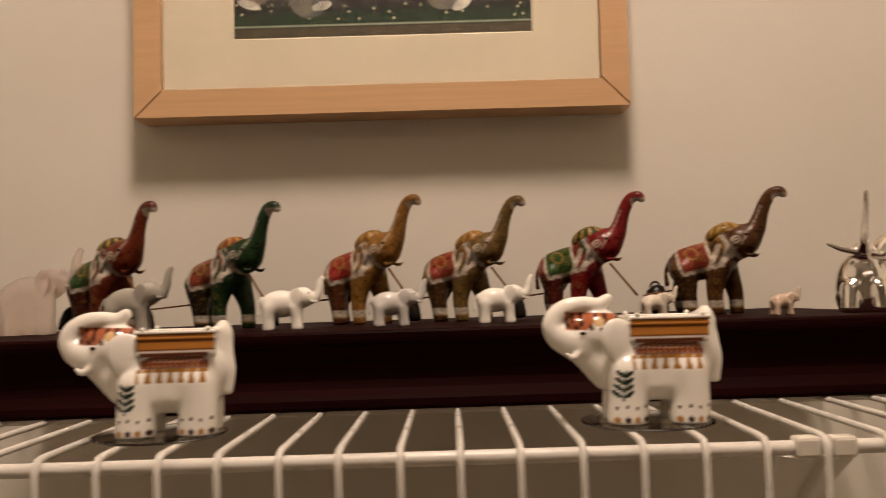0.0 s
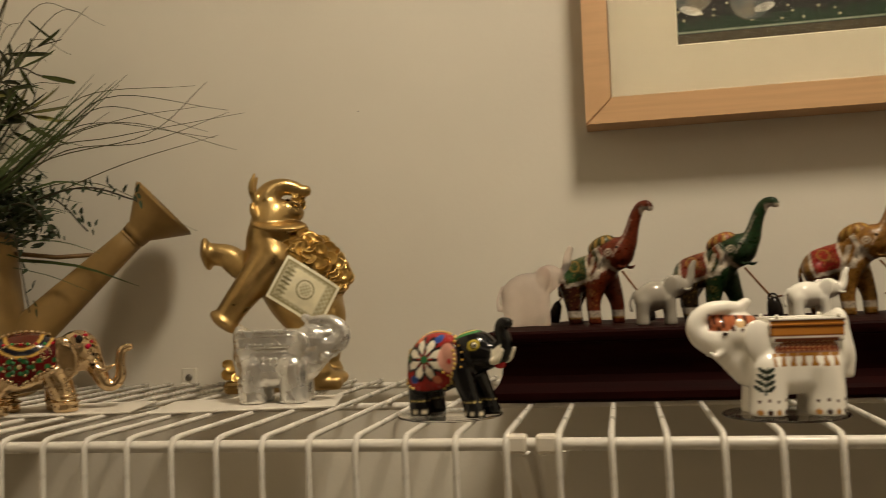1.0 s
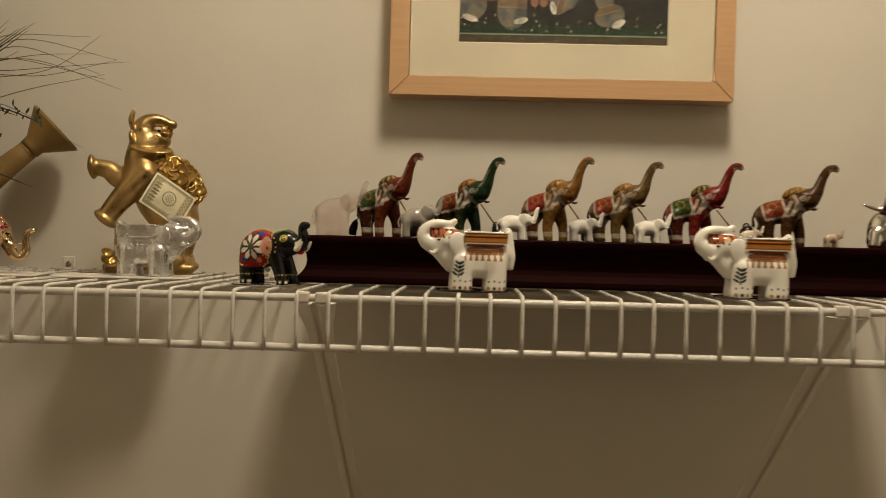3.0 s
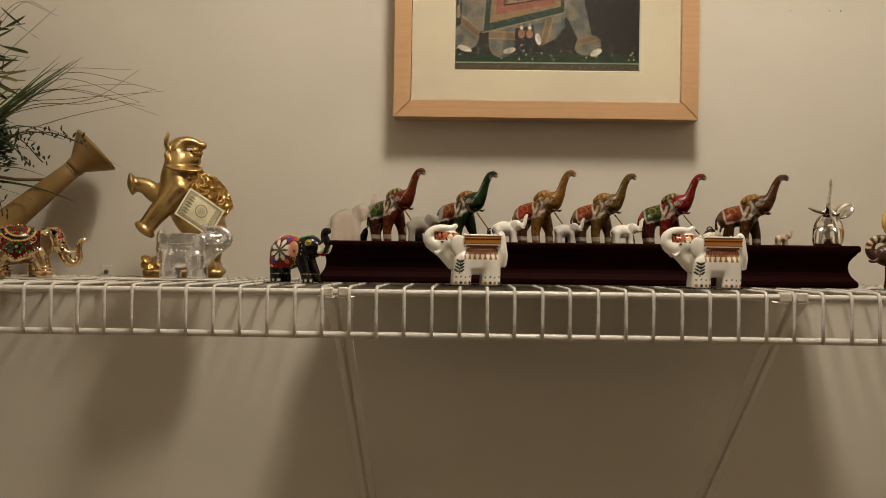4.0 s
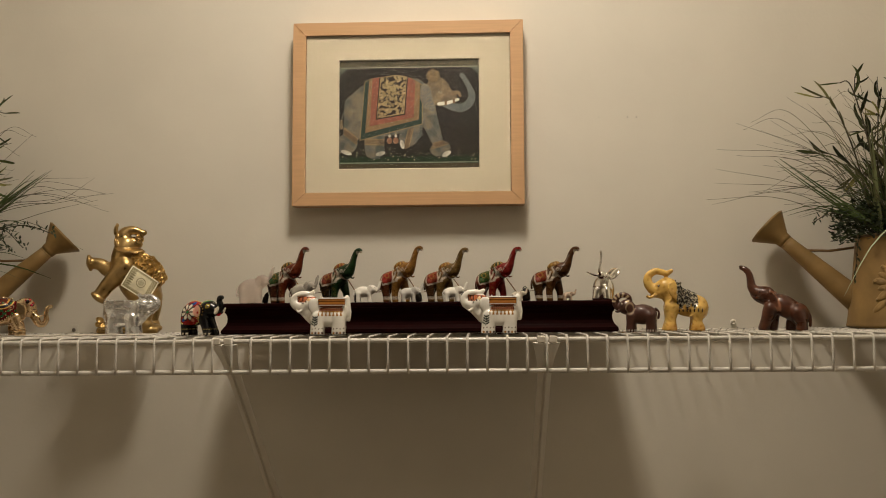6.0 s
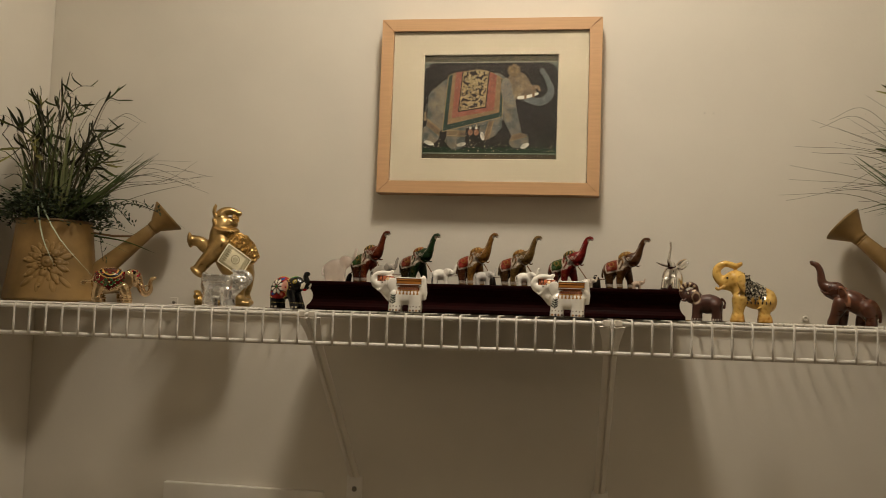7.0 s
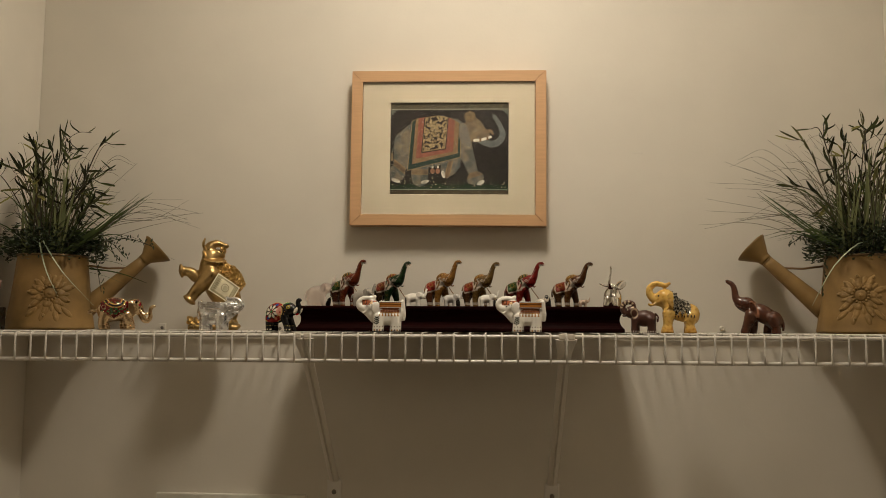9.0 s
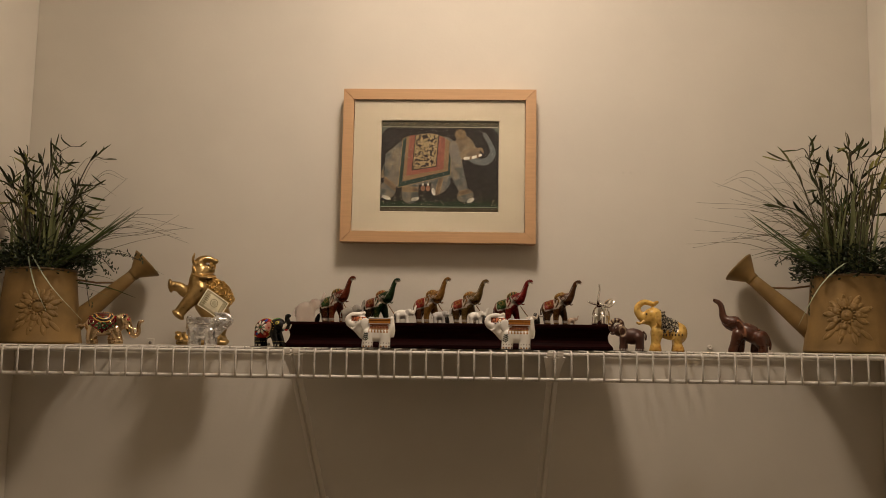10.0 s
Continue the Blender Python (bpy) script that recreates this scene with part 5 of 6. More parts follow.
def white_planter(m):
    V, F = grow(planter_solids(), 0.85)
    X, Y, Z = V.T
    col = np.tile(WHITE, (len(V), 1))
    out = np.abs(Y) > 13.2
    bx = inside(X, -29, 8.5)
    ORANGE, BROWN, PURPLE, GOLDP = np.array(C(190, 124, 52)), np.array(C(112, 56, 22)), np.array(C(112, 52, 34)), np.array(C(158, 108, 42))
    col = lerp(col, ORANGE, out * bx * inside(Z, 40.5, 49.2))
    col = lerp(col, BROWN, out * bx * (inside(Z, 45.1, 46.1) + inside(Z, 40.4, 41.3) + inside(Z, 48.2, 48.8)))
    pat = np.sin(X * 2.4 + 1.5 * np.sin(Z * 2)) * np.sin(Z * 2.2)
    col = lerp(col, PURPLE, out * inside(X, -26, 6.5) * inside(Z, 32.5, 39.6))
    col = lerp(col, np.array(C(170, 118, 74)), out * inside(X, -26, 6.5) * inside(Z, 33.2, 38.8) * inside(pat, 0.25, 2, 0.3))
    col = lerp(col, BROWN, out * inside(X, -26, 6.5) * (inside(Z, 32, 32.7) + inside(Z, 39.2, 39.9)))
    tas = np.abs(((X + 26) % 5.2) - 2.6)
    col = lerp(col, GOLDP, (np.abs(Y) > 11.5) * inside(X, -26, 8) * inside(Z, 30.4, 32, 0.3) * inside(tas, -1, 2.4, 0.4))
    col = lerp(col, GOLDP, (np.abs(Y) > 11.5) * inside(X, -26, 8) * inside(Z, 25.2, 30.6) * inside(tas, -1, 0.7 + 0.2 * (30 - Z), 0.4))
    # leafy sprig on the chest, toenails, headdress
    SPRIG = np.array(C(18, 42, 28))
    col = lerp(col, SPRIG, (np.abs(Y) > 8) * inside(Z, 11, 25) * inside(np.abs(X - 13 + 0.12 * (Z - 13)), -1, 0.45, 0.3))
    for k in range(8):
        sx, zc = (1, -1)[k % 2], 12.5 + 3.1 * (k // 2)
        dx, dz = X - (13 - 0.12 * (zc - 13) + sx * 2.7 * (1 - 0.12 * (k // 2))), Z - zc - 1.6
        p, q = dx * 0.82 * sx + dz * 0.57, dz * 0.82 - dx * 0.57 * sx
        col = lerp(col, SPRIG, (np.abs(Y) > 8) * inside(np.hypot(p / 2.7, q / 1.05), -1, 1, 0.25))
    for x0 in (9.5, -20):
        for k, c in enumerate((C(70, 40, 26), C(176, 124, 54), C(60, 36, 26), C(188, 132, 60))):
            px = x0 - 7.2 + 4.6 * k
            col = lerp(col, np.array(c), (np.abs(Y) > 5) * inside(np.hypot((X - px) / 1.5, (Z - 2.2) / 1.5), -1, 1, 0.3))
            col = lerp(col, np.array(C(84, 50, 34)), (np.abs(Y) > 5) * inside(np.hypot(X - px, Z - 8.2 + 0.5 * (k % 2)), -1, 0.8, 0.3))
    hd = inside(X, 12, 38) * inside(Z - 0.05 * (X - 22), 43.6, 52.2) * inside(np.abs(Y), -1, 10.5)
    col = lerp(col, np.array(C(170, 96, 60)), hd * inside(np.abs(Y), -1, 9))
    col = lerp(col, np.array(C(70, 34, 24)), hd * inside(np.sin(X * 1.4) * np.sin(Y * 1.1 + Z), 0.15, 2, 0.3))
    col = lerp(col, np.array(C(216, 180, 130)), hd * inside(np.hypot(X - 22, Z - 48), -1, 2.4))
    f = Fig()
    f.add(V, F, col)
    for sy in (1, -1):
        f.ball((30, 8.6 * sy, 42.5), (1.7, 0.9, 0.9), C(50, 30, 24), n=8)
    for sx in (-26, 5):
        for sy in (1, -1):
            f.ball((sx, 15.2 * sy, 51), 1.3, WHITE, n=8)
    f.V = [v * np.array([0.93, 0.93, 0.94]) for v in f.V]
    return f.done("planter_elephant", [M_GLAZE], m, "white glazed ceramic elephant with an orange and gold basket, curled trunk", group="pair of white ceramic elephants")


white_planter(pose(-0.0865, 0.390, deck(-0.0865) + COAST, 0, 0, 186))
white_planter(pose(0.1362, 0.385, deck(0.1362) + COAST, 0, 0, 179))

# silvered glass one of the same mould
f = Fig()
V, F = grow(planter_solids(), 0.95)
X, Y, Z = V.T
f.add(V, F)
for sy in (1, -1):
    for i in range(7):
        for j, r in ((0, 1.5), (1, 1.2)):
            f.ball((-25 + i * 5.0, 14.4 * sy, 30.5 - 3.6 * j), r, n=8)
    for i in range(9):
        f.ball((-27 + i * 4.1, 15.6 * sy, 40.6), 0.9, n=6)
f.V = [v * 0.94 for v in f.V]
f.done("glass_elephant", [M_GLASSFIG], pose(-0.3845, 0.474, deck(-0.3845) + CARD, 0, 0, 5), "silvery pressed glass elephant with a basket, on a white card")


def black_elephant(m):
    S = [(ELL((-9, 0, 31), (19, 15.5, 17.5)), 3), (ELL((-15, 0, 27), (14, 14, 15)), 5)]
    S += [(ELL((15, 0, 37), (14, 12, 12.5), (0, 15, 0)), 4)]
    S += [(TUB([(24, 0, 35), (31, -1, 36), (34.5, -1.5, 42), (33, -2, 48), (34, -2.5, 52.5), (37.5, -3, 53)], [7.5, 6, 4.8, 4, 3.6, 3.2]), 3)]
    for sy in (1, -1):
        S += [(TUB([(-18, 8 * sy, 22), (-19, 8.5 * sy, 10), (-18.5, 8.5 * sy, 2)], [8, 6.5, 6.6]), 3)]
        S += [(TUB([(9, 7 * sy, 26), (15.5 + sy, 8 * sy, 11), (18.5 + sy, 8 * sy, 2)], [7.5, 5.4, 6.0]), 3)]
        S += [(ELL((4, 11.8 * sy, 34), (7.5, 2.4, 10), (0, -14, 12 * sy)), 1)]
        S += [(TUB([(26, 5 * sy, 32), (32, 8 * sy, 32), (36, 8 * sy, 38)], [2.3, 2.1, 1.2], 3), 0.5)]
    S += [(TUB([(-28, 0, 36), (-31, 1, 26), (-30, 1, 17)], [2, 1.5, 2], 3), 1.5)]
    S += [(BOX((0, 0, -6), (70, 40, 6), 0), -1)]
    V, F = grow(S, 0.85)
    X, Y, Z = V.T
    col = np.tile(BLACK, (len(V), 1))
    # round red saddle cloth with petals and dots
    cx, cz = -11, 33
    r = np.hypot((X - cx) * 0.95, Z - cz)
    bk = (np.abs(Y) > 3) | (Z > 40)
    cl = inside(r, -1, 18.5) * bk
    col = lerp(col, np.array(C(150, 30, 26)), cl)
    ang = np.arctan2(Z - cz, X - cx)
    spoke = np.abs((ang % (math.pi / 4)) - math.pi / 8)
    col = lerp(col, BLACK * 3, cl * inside(r, 2.0, 13.2) * inside(spoke, -1, 0.47 - 0.046 * np.abs(r - 7.5), 0.05))
    col = lerp(col, np.array(C(232, 224, 206)), cl * inside(r, 2.8, 11.4) * inside(spoke, -1, 0.30 - 0.046 * np.abs(r - 7.5), 0.05))
    col = lerp(col, np.array(C(24, 110, 60)), cl * inside(r, -1, 2.2))
    for k in range(6):
        t = k * math.pi / 3
        px, pz = cx + 13.4 * math.cos(t), cz + 13.4 * math.sin(t)
        col = lerp(col, np.array([C(24, 110, 62), C(40, 70, 140), C(210, 120, 90)][k % 3]), cl * inside(np.hypot(X - px, Z - pz), -1, 2.4))
    # ear lining, eye rings, forehead, toes
    ear = inside(np.hypot((X - 3.6) / 6.2, (Z - 34) / 8.4), -1, 1, 0.1) * (np.abs(Y) > 11.4)
    col = lerp(col, np.array(C(228, 168, 150)), ear)
    col = lerp(col, np.array(C(190, 50, 46)), ear * inside(np.hypot(X - 5, Z - 32), -1, 1.6))
    ey = np.hypot(X - 19, Z - 41)
    col = lerp(col, np.array(C(196, 176, 70)), inside(ey, 2, 3.2) * (np.abs(Y) > 4))
    col = lerp(col, np.array(C(60, 130, 70)), inside(Z - 0.3 * X, 42.5, 44) * inside(X, 4, 20))
    col = lerp(col, np.array(C(220, 200, 120)), inside(Z - 0.3 * X, 44.2, 45) * inside(X, 4, 20))
    for x0 in (-18.5, 18.5):
        col = lerp(col, np.array(C(226, 214, 186)), inside(Z, 1, 3.4) * inside(np.abs(((X - x0 + 7.2) % 4.8) - 2.4), -1, 1.2) * inside(X, x0 - 7, x0 + 7) * (np.abs(Y) > 9))
        col = lerp(col, np.array(C(210, 190, 120)), inside(Z, 8.4, 9.2) * inside(np.sin(X * 3), 0, 2))
    col = lerp(col, np.array(C(228, 220, 200)), inside(X, 28.5, 46) * (np.abs(Y) > 6.4) * inside(Z, 29, 41))
    f = Fig()
    f.add(V, F, col)
    for k in range(44):
        t = 2 * math.pi * k / 44
        px, pz = cx + 18.6 * math.cos(t) / 0.95, cz + 18.6 * math.sin(t)
        j = int(np.argmin(np.hypot(X - px, Z - pz) + np.where(Y < 0, 0, 50)))
        if pz > 16:
            f.ball(V[j], 1.1, C(220, 186, 110), n=6)
            f.ball(V[j] * np.array([1, -1, 1]), 1.1, C(220, 186, 110), n=6)
    for sy in (1, -1):
        f.ball((20, 11 * sy, 41), 1.7, C(230, 220, 190), n=8)
        f.ball((20.7, 12 * sy, 41), 0.9, C(12, 10, 10), n=8)
        for k in range(9):
            t = -2.2 + 0.42 * k
            f.ball((5 + 8.2 * math.cos(t), 13.2 * sy, 34 + 10.4 * math.sin(t)), 0.8, C(206, 160, 70), n=6)
    f.ball((31, -1, 29.5), (3.8, 2.6, 2.6), C(180, 24, 30), n=8)
    f.V = [v * 0.93 for v in f.V]
    return f.done("black_elephant", [M_ENAMEL], m, "black lacquered elephant with red flowered saddle cloth on clear coaster")


black_elephant(pose(-0.255, 0.401, deck(-0.255) + COAST, 0, 0, -18))


def gold_elephant(m):
    """Rearing gold elephant with coins and a banknote; x to its back, z up."""
    GA, GB = np.array((0.55, 0.385, 0.165)), np.array((0.29, 0.18, 0.065))
    S = [(TUB([(-11, 0, 130), (-12, 0, 112), (-6, 0, 94), (6, 0, 74), (18, 0, 58)], [16, 19, 21, 23, 22]), 6)]
    S += [(ELL((26, 0, 66), (17.5, 20, 23)), 8)]
    S += [(ELL((-8, 0, 138), (15, 13, 12), (0, 14, 0)), 5), (ELL((4, 0, 138.5), (11, 10, 8.5), (0, 22, 0)), 3)]
    S += [(TUB([(-14, 0, 140), (-14, 0, 149), (-9, 0, 155.5), (-1, 0, 158), (6, 0, 157), (12, 0, 154.5), (16, 0, 154.5)], [11, 10, 8.0, 6.8, 6.0, 5.4, 4.6]), 3)]
    # forelegs, flared at the foot
    S += [(TUB([(-20, 6, 94), (-36, 8, 98), (-46, 9, 105), (-58, 9, 107.5)], [15, 11.5, 9.5, 8.5]), 6), (ELL((-62, 9, 107.5), (4.5, 11, 13), (0, -8, 0)), 2.5)]
    S += [(TUB([(-10, -10, 100), (-22, -15, 86), (-34, -17, 71), (-42, -17, 60)], [16, 13, 11, 10]), 6), (ELL((-45.5, -17, 54), (13, 12.5, 5.5), (0, 38, 0)), 2.5)]
    # hind legs
    for y0, x0 in ((13, 30), (-13, 22)):
        S += [(TUB([(28, y0, 56), (x0, y0, 38), (x0 - 2, y0, 20), (x0, y0, 12)], [17, 13, 11, 12]), 6)]
    # brim-like ears, mouth, tusks
    for sy in (1, -1):
        S += [(ELL((-4, 12 * sy, 127.5), (21.5, 13, 2.6), (-24 * sy, 5, 4 * sy)), 1.2), (ELL((-23, 10 * sy, 137), (3.0, 6, 8), (0, -14, 0)), 2)]
        S += [(TUB([(-22, 8 * sy, 146), (-25, 9 * sy, 157), (-22, 9 * sy, 168)], [2.6, 2.4, 0.9], 4), 2)]
    S += [(ELL((8, -7, 144), (5, 4, 2.6), (0, 20, 0)), 1.2), (ELL((8, 7, 144), (5, 4, 2.6), (0, 20, 0)), 1.2)]
    # base
    S += [(BOX((-3, 0, 5), (44, 24, 5), 4), 2), (ELL((-30, -6, 13), (13, 13, 12)), 3), (ELL((30, 0, 8), (16, 20, 7)), 3)]
    S += [(BOX((0, 0, -8), (90, 60, 8), 0), -1)]
    V, F = grow(S, 1.35)
    X, Y, Z = V.T
    col = lerp(np.tile(GA, (len(V), 1)), GB, np.clip(0.5 + 0.5 * np.sin(X * 0.12) * np.sin(Z * 0.1), 0, 1) * 0.5)
    f = Fig()
    f.add(V, F, col, 0)
    rng = random.Random(5)
    # heaped coins on its back and on the base
    S2 = [(TUB([(13, -8, 108), (24, -8, 98), (36, -6, 85)], [11, 14.5, 10.5]), 3)]
    V2, F2 = grow(S2, 2.0)
    f.add(V2, F2, GA, 0)
    for i in range(150):
        v = V2[rng.randrange(len(V2))]
        if v[1] < 4:
            f.disc(v + np.array([rng.uniform(-2, 2), rng.uniform(-2.5, 1), rng.uniform(-2, 2)]), rng.uniform(4.0, 6.2), 2.4, rotm(rng.uniform(52, 98), rng.uniform(-24, 24), rng.uniform(-30, 30)), m=3)
    for i in range(20):
        f.disc((-32 + rng.uniform(-14, 10), -14 + rng.uniform(-6, 8), 12 + rng.uniform(-5, 10)), 4.4, 1.8, rotm(rng.uniform(30, 90), rng.uniform(-30, 30), 0), m=3)
    for i in range(22):
        f.disc((9.5 + rng.uniform(-4, 4.5), rng.uniform(-5, 3), 148 + rng.uniform(-8, 6)), rng.uniform(2.2, 3.0), 1.5, rotm(rng.uniform(40, 100), rng.uniform(-40, 40), 0), m=3)
    for sy in (1, -1):
        f.ball((3, 13.4 * sy, 146), (1.8, 1.2, 1.2), C(40, 24, 10), 0)
    # banknote draped on the flank: a bowed sheet with border, panel and seal
    o, du, dv = np.array([3.0, -27, 103]), np.array([38.5, -3.0, -26.0]), np.array([-16.5, -5.0, -30.5])
    nu, nv = 60, 44
    U, W = np.meshgrid(np.linspace(0, 1, nu), np.linspace(0, 1, nv))
    U, W = U.ravel(), W.ravel()
    nrm = np.cross(dv, du)
    nrm = nrm / np.linalg.norm(nrm)
    if nrm[1] > 0:
        nrm = -nrm
    sheet = o + U[:, None] * du + W[:, None] * dv + (2.6 * np.sin(math.pi * U) + 1.5 * np.sin(math.pi * W))[:, None] * nrm
    pc = np.tile(np.array(C(236, 230, 204)), (len(U), 1))
    edge = np.minimum(np.minimum(U, 1 - U) * 46, np.minimum(W, 1 - W) * 34)
    pc = lerp(pc, np.array(C(140, 130, 90)), inside(edge, 2.0, 3.2))
    pc = lerp(pc, np.array(C(150, 140, 104)), inside(edge, 2.6, 30) * (0.75 + 0.25 * np.sin(U * 70) * np.sin(W * 58)))
    pc = lerp(pc, np.array(C(226, 218, 186)), inside(U, 0.22, 0.80, 0.02) * inside(W, 0.14, 0.84, 0.02))
    rr = np.hypot((U - 0.52) * 46, (W - 0.46) * 34)
    pc = lerp(pc, np.array(C(120, 112, 78)), inside(rr, 6.0, 7.0) + inside(rr, -1, 4.6) * (0.4 + 0.4 * np.sin(U * 90) * np.sin(W * 70)))
    pc = lerp(pc, np.array(C(110, 102, 70)), inside(U, 0.1, 0.26, 0.02) * inside(np.sin(W * 60), 0.2, 2, 0.3) * inside(W, 0.2, 0.8))
    idx = np.arange(nu * nv).reshape(nv, nu)
    q = np.stack([idx[:-1, :-1], idx[:-1, 1:], idx[1:, 1:], idx[1:, :-1]], -1).reshape(-1, 4)
    f.add(sheet, q, pc, 2)
    f.add(sheet - nrm * 1.6, q[:, ::-1], pc * 0.7, 2)
    rimv = np.concatenate([idx[0, :], idx[1:, -1], idx[-1, -2::-1], idx[-2:0:-1, 0]])
    a, b = sheet[rimv], (sheet - nrm * 1.6)[rimv]
    n = len(rimv)
    f.add(np.vstack([a, b]), [(k, (k + 1) % n, n + (k + 1) % n, n + k) for k in range(n)], C(236, 230, 206), 2)
    return f.done("gold_elephant", [M_GOLD, M_GOLDBRIGHT, M_RESIN, M_COIN], m, "gold rearing elephant statuette with coins and a cream banknote")


gold_elephant(pose(-0.418, 0.567, deck(-0.418), 0, 0, 18))


def jewelled_elephant(m):
    S = [(ELL((-7, 0, 32), (25, 15, 19)), 3), (ELL((-18, 0, 29), (14, 14, 17)), 5)]
    S += [(ELL((22, 0, 38), (13, 11, 13.5), (0, 10, 0)), 4)]
    S += [(TUB([(29, 0, 35), (34, 0, 24), (38.5, 0, 15.5), (44, 0, 15), (47.5, 0, 21), (47, 0, 30), (48.5, 0, 37), (52.5, 0, 39)], [7, 5.4, 4.4, 3.8, 3.4, 3, 2.8, 2.6]), 3)]
    for sy in (1, -1):
        S += [(TUB([(-21, 8 * sy, 24), (-23 + 2 * sy, 8.5 * sy, 11), (-21 + 2 * sy, 8.5 * sy, 2.5)], [9, 7, 7.4]), 3)]
        S += [(TUB([(10, 7.5 * sy, 24), (12 - 3 * sy, 8 * sy, 11), (13 - 3 * sy, 8.5 * sy, 2.5)], [9, 7, 7.4]), 3)]
        S += [(ELL((15, 12.4 * sy, 34), (8.5, 2.4, 14), (0, -12, 14 * sy)), 0.8)]
        for lx in (-21, 13):
            S += [(ELL((lx + (2 if lx < 0 else -3) * sy, 8.5 * sy, 6.4), (8.6, 8.6, 1.3)), 0.5), (ELL((lx + (2 if lx < 0 else -3) * sy, 8.5 * sy, 10), (8.0, 8.0, 0.9)), 0.5)]
        S += [(TUB([(12 + 2 * k, 13.6 * sy, 24 + 5 * k) for k in range(4)], [1.2] * 4, 3), 0.5)]
        S += [(TUB([(31, 6 * sy, 30), (37, 9 * sy, 25), (43, 8.5 * sy, 27)], [2, 1.8, 0.8], 3), 0.6)]
    S += [(TUB([(-30, 0, 34), (-36, 0, 30), (-40, 1, 30), (-44, 1, 28)], [2, 1.8, 2.6, 3.2], 4), 1.5)]
    S += [(BOX((0, 0, -6), (90, 40, 6), 0), -1)]
    V, F = grow(S, 0.95)
    X, Y, Z = V.T
    n = np.array([V[q].mean(0) for q in F])
    # enamelled saddle cloth: pointed at the bottom, over the back
    lim = 17 + 0.62 * np.abs(n[:, 0] + 9)
    cloth = (n[:, 2] > lim) & (n[:, 0] > -30) & (n[:, 0] < 11) & ((np.abs(n[:, 1]) > 7) | (n[:, 2] > 40))
    d = Z - (18 + 0.62 * np.abs(X + 9))
    col = np.tile(np.array(C(86, 12, 13)), (len(V), 1))
    u = np.hypot((X + 8) * 0.85, Z - 50)
    col = lerp(col, np.array(C(14, 14, 26)), inside(u, 9.5, 13.5))
    col = lerp(col, np.array(C(82, 36, 22)), inside(u, -1, 8))
    col = lerp(col, np.array(C(200, 160, 80)), inside(np.abs(u - 9), -1, 0.8) + inside(np.abs(u - 14), -1, 0.7))
    leaf = inside(np.sin(X * 0.75) * np.sin(Z * 0.8), 0.35, 2, 0.2) * inside(Z, 24, 36)
    col = lerp(col, np.array(C(34, 96, 50)), leaf)
    f = Fig()
    f.add(V, F, col, np.where(cloth, 1, 0))
    for k in range(17):
        px = -27 + 36 * k / 16
        pz = 18 + 0.62 * abs(px + 9)
        for sy in (1, -1):
            pool = np.where(Y * sy > 0, 0, 60)
            j = int(np.argmin(np.hypot(X - px, Z - pz) + pool - 0.2 * np.abs(Y)))
            f.ball(V[j], 1.25, m=2, n=8)
            j = int(np.argmin(np.hypot(X - px, Z - pz - 26 + 0.62 * abs(px + 9)) + pool - 0.2 * np.abs(Y)))
            if k % 2 == 0:
                f.ball(V[j], 1.1, C(60, 140, 70) if k % 4 else C(170, 20, 40), m=1, n=8)
    for k in range(9):
        f.ball((-20 + 3.2 * k, 0, 51.5 - 0.04 * (3.2 * k - 13) ** 2 * 0.35), 1.5, m=2, n=8)
        f.ball((26 + 1.6 * math.sin(k), -7 + 1.75 * k, 49.5 - 0.18 * (k - 4) ** 2), 1.5, C(170, 20, 40), m=1 if k % 2 else 2, n=8)
    # flower of green stones on each flank, gold scrolls round it
    def near(px, pz, sy):
        j = int(np.argmin(np.hypot(X - px, Z - pz) + np.where(Y * sy > 0, 0, 60) - 0.2 * np.abs(Y)))
        return V[j]
    for sy in (1, -1):
        for k in range(8):
            t = k * math.pi / 4
            f.ball(near(-9 + 5.2 * math.cos(t), 30 + 4.2 * math.sin(t), sy), 1.5, C(44, 84, 52), m=1, n=8)
            f.ball(near(-9 + 9 * math.cos(t + 0.4), 30 + 5.6 * math.sin(t + 0.4), sy), 1.1, m=2, n=8)
        f.ball(near(-9, 30, sy), 1.9, m=2, n=8)
        for k in range(26):
            t = -0.3 + 3.7 * k / 25
            f.ball(near(-9 + 13.6 * math.cos(t), 36 + 8.5 * math.sin(t), sy), 0.75, m=2, n=6)
            f.ball(near(-25 + 2.8 * math.cos(2 * t), 36 + 3.4 * math.sin(2 * t), sy), 0.6, m=2, n=6)
            f.ball(near(5 + 2.8 * math.cos(2 * t), 38 + 3.4 * math.sin(2 * t), sy), 0.6, m=2, n=6)
        for k in range(7):
            f.ball(near(19 + 2.4 * k, 48 - 0.5 * (k - 2) ** 2, sy), 1.3, C(150, 16, 36), m=1 if k % 2 else 2, n=8)
            f.ball(near(31 + 0.3 * k, 44 - 3.0 * k, sy), 1.0, C(20, 12, 16), m=1 if k % 2 else 2, n=8)
    for sy in (1, -1):
        f.ball((29, 9.6 * sy, 41), 1.8, C(180, 24, 60), m=1, n=8)
        f.ball((24, 10.6 * sy, 46), 2.4, C(24, 14, 14), m=1, n=8)
    f.V = [v * np.array([1.06, 1.1, 1.02]) for v in f.V]
    return f.done("jewelled_elephant", [M_GOLDPALE, M_ENAMEL, M_GOLDPALE], m, "gold metal trinket elephant with red enamel saddle cloth and jewels")


